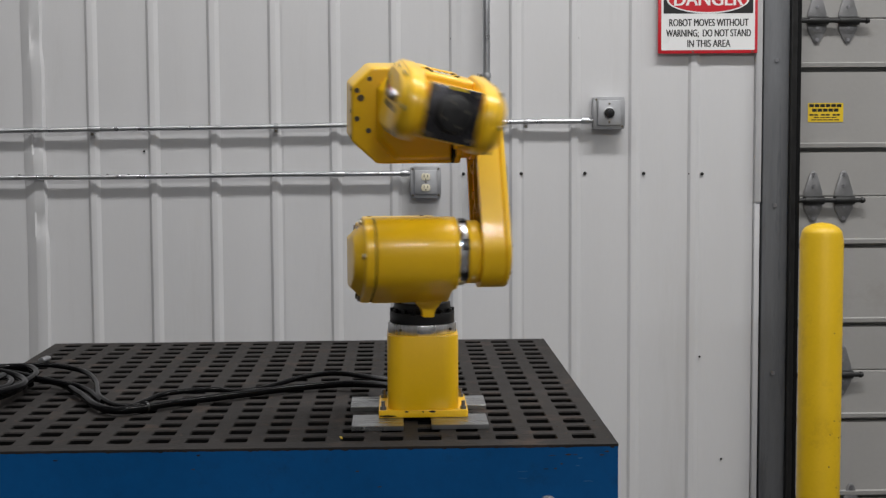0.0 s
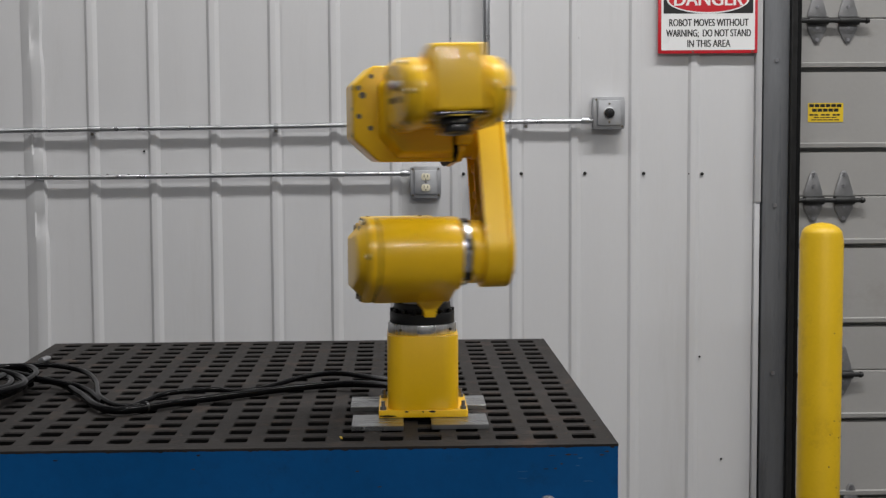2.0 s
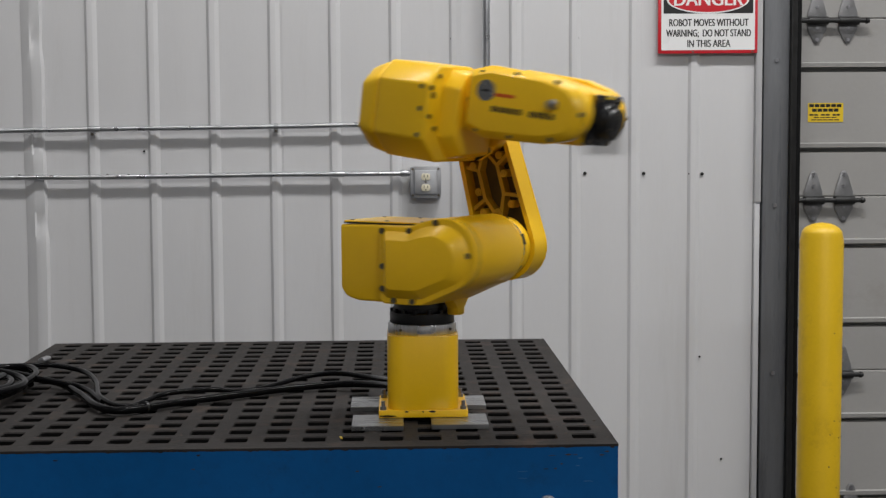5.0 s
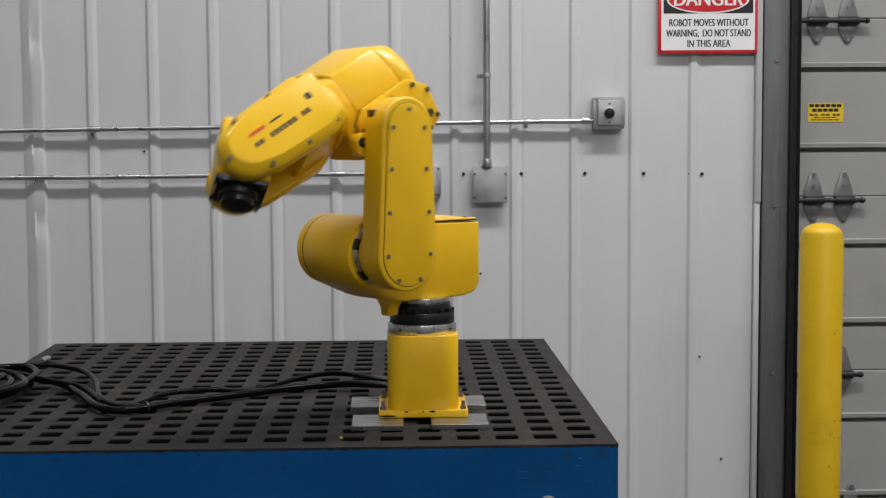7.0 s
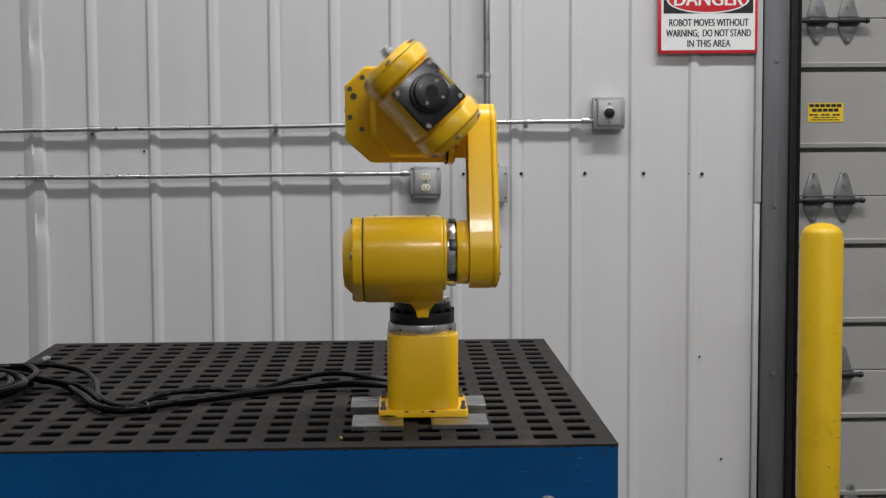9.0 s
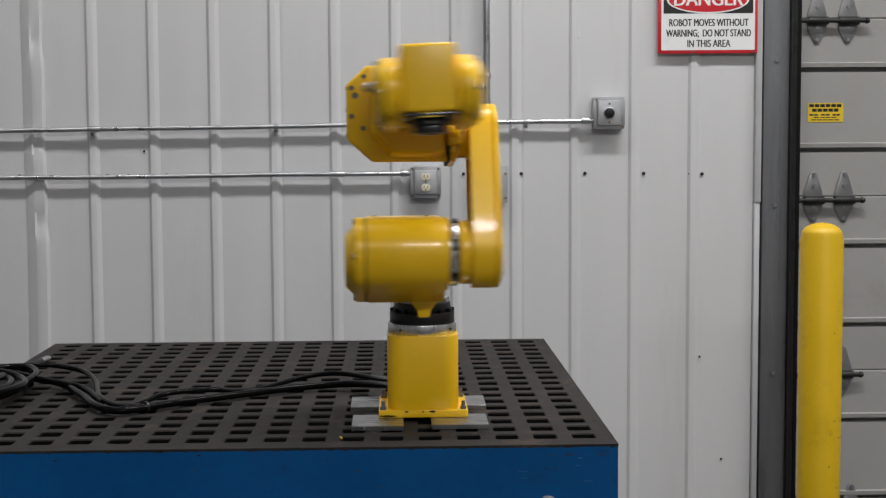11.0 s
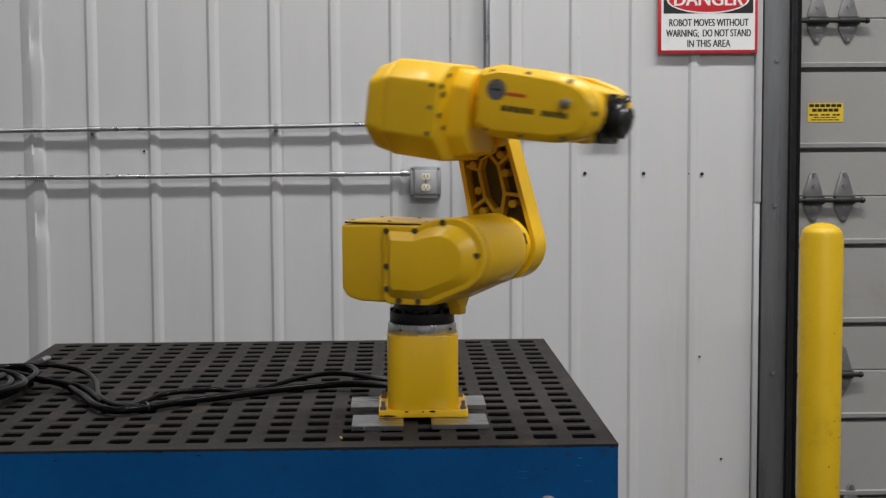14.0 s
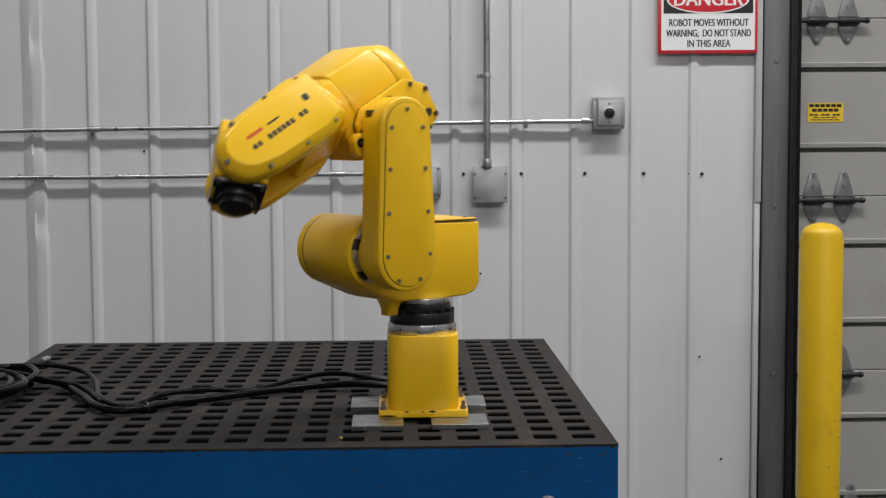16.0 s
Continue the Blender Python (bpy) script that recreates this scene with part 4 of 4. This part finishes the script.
    part("web", bm, YELLOW_IN, arm, "cast webs inside the arm")
    for x, z in ((-0.036, 0.083), (0.036, 0.083), (-0.036, 0.128), (0.036, 0.150), (0.0, 0.075), (-0.034, 0.185), (0.034, 0.19)):
        bm = B()
        cyl(bm, "y", z, x, 0.0085, 0.096, 0.1235, 0.001, 16)
        cyl(bm, "y", z, x, 0.0045, 0.0950, 0.0962, 0, 10)
        part("screw_boss", bm, YELLOW_IN, arm)
    # floor of the hollow, painted dark for the shade inside the pocket
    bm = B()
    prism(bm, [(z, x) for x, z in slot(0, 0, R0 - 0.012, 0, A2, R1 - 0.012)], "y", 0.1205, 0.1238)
    part("backing", bm, HOLLOW_SHADE, arm, "hollow of the casting with shade in its colour")
    return arm


def elbow_link():
    """Elbow housing, its origin on the elbow joint; the forearm turns about a line 75 mm above it."""
    yl, yr = -0.155, 0.052
    sec = [(yl, -0.010), (yl + 0.052, -0.057), (yr, -0.057), (yr, 0.062), (yr - 0.010, 0.094), (yr - 0.040, 0.134), (yr - 0.060, 0.138), (yl + 0.040, 0.138), (yl, 0.100)]
    rim = [(yr - 0.002 - (yr - u) * 0.76, 0.050 + (w - 0.050) * 0.94) for u, w in sec]
    front = [(yr - 0.010 - (yr - u) * 0.66, 0.062 + (w - 0.062) * 0.84) for u, w in sec]
    bm = B()
    prism(bm, sec, "x", -0.094, 0.030, 0.006, 3)
    body = part("elbow_housing", bm, YELLOW, robot, "yellow faceted elbow housing")
    bm = B()
    prism(bm, rim, "x", 0.0275, 0.066, 0.006, 3, front)
    part("front_shell", bm, YELLOW, body)
    bm = B()
    back = [(yl + 0.008 + (u - yl) * 0.92, 0.034 + (w - 0.040) * 0.84) for u, w in sec]
    prism(bm, back, "x", -0.1430, -0.0925, 0.012, 3, [(yl + 0.001 + (u - yl) * 0.985, w * 0.99) for u, w in sec])
    part("rear_shell", bm, YELLOW, body)
    # gear side with bolted cover, next to the arm
    side = [(0.020, -0.144), (0.052, -0.108), (0.0565, -0.100), (0.0565, 0.022), (0.034, 0.048), (-0.036, 0.060), (-0.057, 0.030), (-0.062, -0.040), (-0.068, -0.082), (-0.066, -0.108), (-0.052, -0.142)]
    bm = B()
    prism(bm, side, "y", 0.0535, 0.0680, 0.004)
    part("gear_cover", bm, YELLOW, body, "bolted yellow gear cover")
    bm = B()
    prism(bm, [(u * 0.985, w * 0.985) for u, w in side], "y", 0.0500, 0.0545)
    part("gasket", bm, GASKET, body, "thin black gasket")
    bm = B()
    cyl(bm, "y", 0, 0, 0.050, 0.0680, 0.0900, 0.001, 40)
    part("hub", bm, YELLOW, body)
    for z, x in ((0.013, -0.137), (0.040, -0.107), (0.042, -0.0475), (0.042, 0.013), (0.019, 0.0435), (-0.044, -0.135), (-0.060, -0.106)):
        screw(body, (x, 0.0680, z), (0, 1, 0), 0.0052, 0.003)
    for z, x in ((-0.032, -0.120), (0.026, -0.061)):
        screw(body, (x, 0.0680, z), (0, 1, 0), 0.0085, 0.002, name="plug")
    bm = B()
    prism(bm, [(-0.026, 0.044), (0.016, 0.044), (0.022, 0.062), (0.012, 0.076), (-0.010, 0.084), (-0.022, 0.076)], "y", 0.0480, 0.0760, 0.004)
    part("lug", bm, YELLOW, body, "cast yellow lug")
    screw(body, (0.064, 0.0762, 0.004), (0, 1, 0), 0.0095, 0.002, name="plug", mat=BLACK)
    screw(body, (0.064, 0.0780, 0.004), (0, 1, 0), 0.0040, 0.002, name="plug", mat=GREYMETAL)
    for u, w, r in ((yl + 0.0105, 0.093, 0.0052), (yl + 0.018, 0.078, 0.0068), (yl + 0.036, 0.116, 0.0048), (yl + 0.0105, 0.036, 0.0052), (yl + 0.034, 0.012, 0.0052)):
        screw(body, (0.0300, u, w), (1, 0, 0), r, 0.003)
    for w in (-0.015, 0.05, 0.105):
        screw(body, (0.014, yl - 0.0002, w * 0.8 + 0.01), (0, -1, 0), 0.005, 0.0008)
    # the forearm's turning collar
    bm = B()
    cyl(bm, "x", 0, A3, 0.0640, 0.060, 0.0715, 0.002, 48)
    part("collar", bm, YELLOW, body, "yellow turning collar")
    bm = B()
    cyl(bm, "x", 0, A3, 0.0610, 0.0715, 0.0750, 0, 48)
    part("seal", bm, GASKET, body, "thin black seal")
    return body


def fork_profile(grow=0.0):
    """Forearm's long side as (z, x): broad at the collar, round at the wrist."""
    g = grow
    pts = [(-0.058 - g, 0.078 - g), (-0.072 - g, 0.125), (-0.066 - g, D4 - 0.03)]
    pts += [((0.057 + g) * math.sin(radians(a)), D4 + (0.057 + g) * math.cos(radians(a))) for a in range(-70, 71, 14)]
    return pts + [(0.066 + g, D4 - 0.03), (0.072 + g, 0.125), (0.058 + g, 0.078 - g)]


def bars(parent, spots, mat, side, name="print_bar"):
    """Printed marks on a prong's outer face: (x, z, length, height) each."""
    for x, z, w, h in spots:
        bm = B()
        lo, hi = sorted((side * 0.1000, side * 0.1004))
        prism(bm, rounded(z - h / 2, z + h / 2, x - w / 2, x + w / 2, min(w, h) * 0.25, 2), "y", lo, hi)
        part(name, bm, mat, parent)


def forearm_link():
    """Forearm with a fork at its end, its origin on the turning line at the elbow."""
    bm = B()
    prism(bm, [(-0.070, -0.062), (0.070, -0.062), (0.070, 0.062), (-0.070, 0.062)], "x", 0.078, 0.186, 0.008, 3)
    arm = part("forearm", bm, YELLOW, robot, "yellow forked forearm")
    for s in (-1, 1):
        bm = B()
        lo, hi = sorted((s * 0.055, s * 0.086))
        prism(bm, fork_profile(), "y", lo, hi, 0.005, 3)
        prong = part("prong", bm, YELLOW, arm, "flat yellow fork prong")
        bm = B()
        lo, hi = sorted((s * 0.0855, s * 0.0866))
        prism(bm, fork_profile(-0.0025), "y", lo, hi)
        part("gasket", bm, GASKET, prong, "thin black gasket")
        bm = B()
        flat = fork_profile(-0.0015)
        prism(bm, flat, "y", s * 0.0866, s * 0.1000, 0.0015, 2, [(z * 0.80, 0.190 + (x - 0.190) * 0.90) for z, x in flat])
        cover = part("cover", bm, YELLOW, prong, "chamfered yellow cover")
        for z, x in ((0.056, 0.112), (-0.056, 0.112), (0.060, 0.19), (-0.060, 0.19), (0.055, D4 - 0.010), (-0.055, D4 - 0.010), (0.0, D4 + 0.050), (0.0, 0.089)):
            screw(prong, (x, s * 0.0915, z), (0, s, 0), 0.005, 0.004)
    bm = B()
    prism(bm, [(-0.066, -0.034), (-0.034, -0.066), (0.034, -0.066), (0.066, -0.034), (0.066, 0.034), (0.034, 0.066), (-0.034, 0.066), (-0.066, 0.034)], "x", 0.0752, 0.0900, 0.004)
    flange = part("base_flange", bm, YELLOW, arm, "yellow bolted flange")
    for k in range(8):
        a = math.tau * (k + 0.5) / 8
        screw(flange, (0.083, 0.0640 * math.cos(a), 0.0640 * math.sin(a)), (0, math.cos(a), math.sin(a)), 0.0042, 0.0015)
    # printed marks: model name in bars on both prongs, an emblem on one
    letters = [(0.150 + i * 0.0115, -0.010, 0.0085, 0.011) for i in range(9) if i != 2]
    bars(arm, [(x, z, w, h) for x, z, w, h in letters], INK, 1)
    bars(arm, [(0.262, 0.012, 0.040, 0.007)], ORANGE, 1)
    bars(arm, [(0.215, 0.012, 0.030, 0.004)], INK, 1)
    bars(arm, [(0.128, 0.014, 0.014, 0.014), (0.280, -0.010, 0.010, 0.010), (0.268, -0.010, 0.008, 0.010)], INK, 1)
    bars(arm, [(0.150 + i * 0.0145, -0.012, 0.0110, 0.012) for i in range(10) if i != 5], INK, -1)
    bars(arm, [(0.172, 0.016, 0.044, 0.007)], ORANGE, -1)
    bm = B()
    cyl(bm, "y", 0.022, 0.128, 0.021, -0.1006, -0.0998, 0.0, 28)
    emblem = part("emblem", bm, ALU, arm, "round silver grey emblem")
    bm = B()
    box(bm, 0.118, 0.138, -0.1010, -0.1006, 0.020, 0.024)
    part("print_bar", bm, INK, emblem)
    # data plate and grommets on the broad face, a connector on one prong
    bm = B()
    box(bm, 0.110, 0.140, -0.016, 0.016, 0.0620, 0.0634, 0.0004, 1)
    plate = part("data_plate", bm, SIGNWHITE, arm, "small white perforated plate")
    for i in range(3):
        for j in range(2):
            bm = B()
            cyl(bm, "z", 0.116 + i * 0.009, -0.007 + j * 0.014, 0.0035, 0.0634, 0.0640, 0, 10)
            part("hole", bm, INK, plate)
    for x, y in ((0.100, -0.026), (0.100, 0.026), (0.150, -0.026), (0.150, 0.026)):
        screw(arm, (x, y, 0.0622), (0, 0, 1), 0.0050, 0.003)
    bm = B()
    cyl(bm, "y", 0.012, D4 - 0.008, 0.0105, -0.112, -0.099, 0.001, 6)
    cyl(bm, "y", 0.012, D4 - 0.008, 0.0075, -0.118, -0.112, 0.001, 16)
    part("plug", bm, GREYMETAL, arm, "grey metal air plug")
    return arm


def wrist_link():
    """Wrist block between the prongs, its origin on the wrist joint; carries the black flange plate."""
    bm = B()
    prism(bm, [(-0.052, -0.052), (0.052, -0.052), (0.052, 0.052), (-0.052, 0.052)], "x", -0.082, 0.044, 0.008, 3)
    block = part("wrist_block", bm, YELLOW, robot, "yellow square wrist block")
    bm = B()
    cyl(bm, "y", 0, 0, 0.046, -0.0555, 0.0555, 0.001, 40)
    part("pivot", bm, YELLOW, block)
    bm = B()
    prism(bm, [(-0.050, -0.050), (0.050, -0.050), (0.050, 0.050), (-0.050, 0.050)], "x", 0.0442, 0.0530, 0.003, 2)
    plate = part("plate", bm, ENDPLATE, block, "square dark grey metal end plate")
    for sy in (-1, 1):
        for sz in (-1, 1):
            screw(block, (0.053, sy * 0.041, sz * 0.041), (1, 0, 0), 0.0045, 0.003)
    bm = B()
    box(bm, 0.0445, 0.0536, -0.018, 0.018, 0.0440, 0.0495)
    part("tag", bm, LABELYELLOW, block, "small yellow tag")
    return block


def flange_link():
    bm = B()
    cyl(bm, "x", 0, 0, 0.037, 0.0532, 0.066, 0.002, 48)
    cyl(bm, "x", 0, 0, 0.0315, 0.066, D6, 0.0015, 48)
    fl = part("flange", bm, BLACK, robot, "black round tool flange")
    bm = B()
    cyl(bm, "x", 0, 0, 0.0125, D6, D6 + 0.0006, 0.0, 28)
    part("bore", bm, GASKET, fl)
    for k in range(4):
        a = math.tau * k / 4 + 0.4
        screw(fl, (D6, 0.0225 * math.cos(a), 0.0225 * math.sin(a)), (1, 0, 0), 0.003, 0.0006)
    screw(fl, (0.062, 0.0, 0.0345), (0, 0, 1), 0.003, 0.003)
    return fl


LINKS = [turret_link(), upper_arm_link(), elbow_link(), forearm_link(), wrist_link(), flange_link()]


# ---------------------------------------------------------------- the robot's working cycle
CYCLE = 4.5
START = 11.5
# (seconds into the cycle, degrees): turn, shoulder, forearm pitch, forearm roll, wrist, flange
TURN = [(0, -53.0), (0.15, -53.5), (0.6, -53.5), (0.7, -53.3), (0.8, -51.2), (0.88, -46.5), (1.0, -34), (1.1, -23.5), (1.2, -13.5), (1.3, -6.5), (1.4, -3), (1.5, -1.7), (1.6, -1.6), (1.8, -1.6), (2.0, 0.0), (2.1, 4.0), (2.2, 13),
        (2.3, 29), (2.4, 46.5), (2.5, 59), (2.6, 67), (2.7, 70.5), (2.8, 71.7), (3.3, 71.5), (3.4, 69.8), (3.5, 66.3), (3.6, 59.5), (3.7, 48), (3.8, 33.5), (3.9, 17), (4.0, 1), (4.1, -15.5), (4.2, -31), (4.3, -43), (4.4, -50.3), (4.5, -53.0)]
SHOULDER = [(0, 0.6), (0.1, 15.5), (0.2, 34), (0.3, 46.5), (0.38, 50.5), (0.5, 46.5), (0.6, 32), (0.7, 13.5), (0.8, -3), (0.9, -13.5), (1.0, -17), (1.2, -18), (2.2, -18), (2.4, -17), (2.5, -14), (2.6, -6), (2.7, 11),
            (2.8, 29), (2.9, 45), (3.0, 55.5), (3.1, 59.5), (3.2, 54.5), (3.3, 36), (3.4, 18), (3.5, 2), (3.6, -9), (3.7, -16), (3.9, -18), (4.2, -18), (4.3, -15.5), (4.4, -9), (4.5, 0.6)]
PITCH_DOWN = [(0, 30.5), (0.1, 41), (0.2, 52), (0.3, 60), (0.4, 62.5), (0.5, 59), (0.6, 51), (0.7, 41), (0.8, 29), (0.9, 20), (1.0, 15), (1.2, 13.5), (1.3, 13), (1.4, 12), (1.5, 9), (1.6, 4), (1.7, 1), (1.9, 1), (2.0, 2.5), (2.1, 6), (2.2, 9), (2.4, 8.5), (2.5, 7.5), (2.6, 10), (2.7, 16), (2.8, 26), (2.9, 38),
              (3.0, 48.5), (3.1, 53.5), (3.2, 49.5), (3.3, 39), (3.4, 27), (3.5, 16), (3.6, 8), (3.8, 0), (4.0, -1), (4.2, 5), (4.3, 12), (4.4, 20), (4.5, 30.5)]
ROLL = [(0, 36), (0.2, 54), (0.4, 70), (0.6, 60), (0.8, 42), (1.0, 38), (1.2, 66), (1.3, 56), (1.4, 27), (1.45, 12), (1.5, -3), (1.6, -42), (1.7, -64), (1.8, -75), (1.9, -66), (2.0, -42), (2.1, -22), (2.17, -8), (2.4, -3), (2.7, 3), (3.1, 30), (3.4, 23), (3.6, 8), (3.8, 0), (4.1, 5), (4.3, 17), (4.5, 36)]
WRIST = [(0, 42), (0.4, 62), (0.7, 58), (0.9, 68), (1.0, 76), (1.2, 72), (1.3, 62), (1.4, 42), (1.5, 20), (1.6, -4), (1.7, -24), (1.8, -31), (1.9, -25), (2.0, -13), (2.1, -8), (2.3, 2), (2.5, 10), (2.7, -6), (3.1, -32), (3.4, -8), (3.6, 14), (3.8, 55), (4.0, 86), (4.2, 74), (4.5, 42)]
FLANGE = [(0, 0), (4.5, 0)]
SWINGS = [TURN, SHOULDER, PITCH_DOWN, ROLL, WRIST, FLANGE]
# (seconds, seconds): by how much the cycle runs ahead
AHEAD = [(0, 0.14), (0.5, 0.06), (1.0, 0.0), (1.5, -0.05), (4.0, -0.05), (6.5, -0.02), (9.0, -0.02), (11.5, 0.0), (16.0, 0.0)]


def smooth_value(keys, t):
    """Value at t on a smooth line through (time, value) keys that never overshoots."""
    k = max(i for i in range(len(keys)) if keys[i][0] <= t + 1e-9)
    if k >= len(keys) - 1:
        return keys[-1][1]

    def slope(i):
        if i <= 0 or i >= len(keys) - 1:
            return 0.0
        a = (keys[i][1] - keys[i - 1][1]) / (keys[i][0] - keys[i - 1][0])
        b = (keys[i + 1][1] - keys[i][1]) / (keys[i + 1][0] - keys[i][0])
        return 0.0 if a * b <= 0 else 2 * a * b / (a + b)

    (t0, v0), (t1, v1) = keys[k], keys[k + 1]
    h = t1 - t0
    s = (t - t0) / h
    m0, m1 = slope(k) * h, slope(k + 1) * h
    return (2 * s ** 3 - 3 * s * s + 1) * v0 + (s ** 3 - 2 * s * s + s) * m0 + (3 * s * s - 2 * s ** 3) * v1 + (s ** 3 - s * s) * m1


def joints(t):
    p = (t - START + smooth_value(AHEAD, t)) % CYCLE
    return [smooth_value(keys, p) for keys in SWINGS]


def link_poses(q):
    """The six moving links' poses in the robot's space."""
    q1, q2, pitch, q4, q5, q6 = q
    m1 = pose(0, 0, 0, 0, 0, q1)
    m2 = m1 @ pose(A1, 0, D1, 0, q2, 0)
    m3 = m2 @ pose(0, 0, A2, 0, pitch - q2, 0)
    m4 = m3 @ pose(0, 0, A3, q4, 0, 0)
    m5 = m4 @ pose(D4, 0, 0, 0, q5, 0)
    m6 = m5 @ pose(0, 0, 0, q6, 0, 0)
    return m1, m2, m3, m4, m5, m6


def motions():
    steps = int(16.0 * 30)
    table_of_poses = [(k / 30, link_poses(joints(k / 30))) for k in range(steps + 1)]
    for i, link in enumerate(LINKS):
        walk(link, [(t, ms[i]) for t, ms in table_of_poses])


motions()
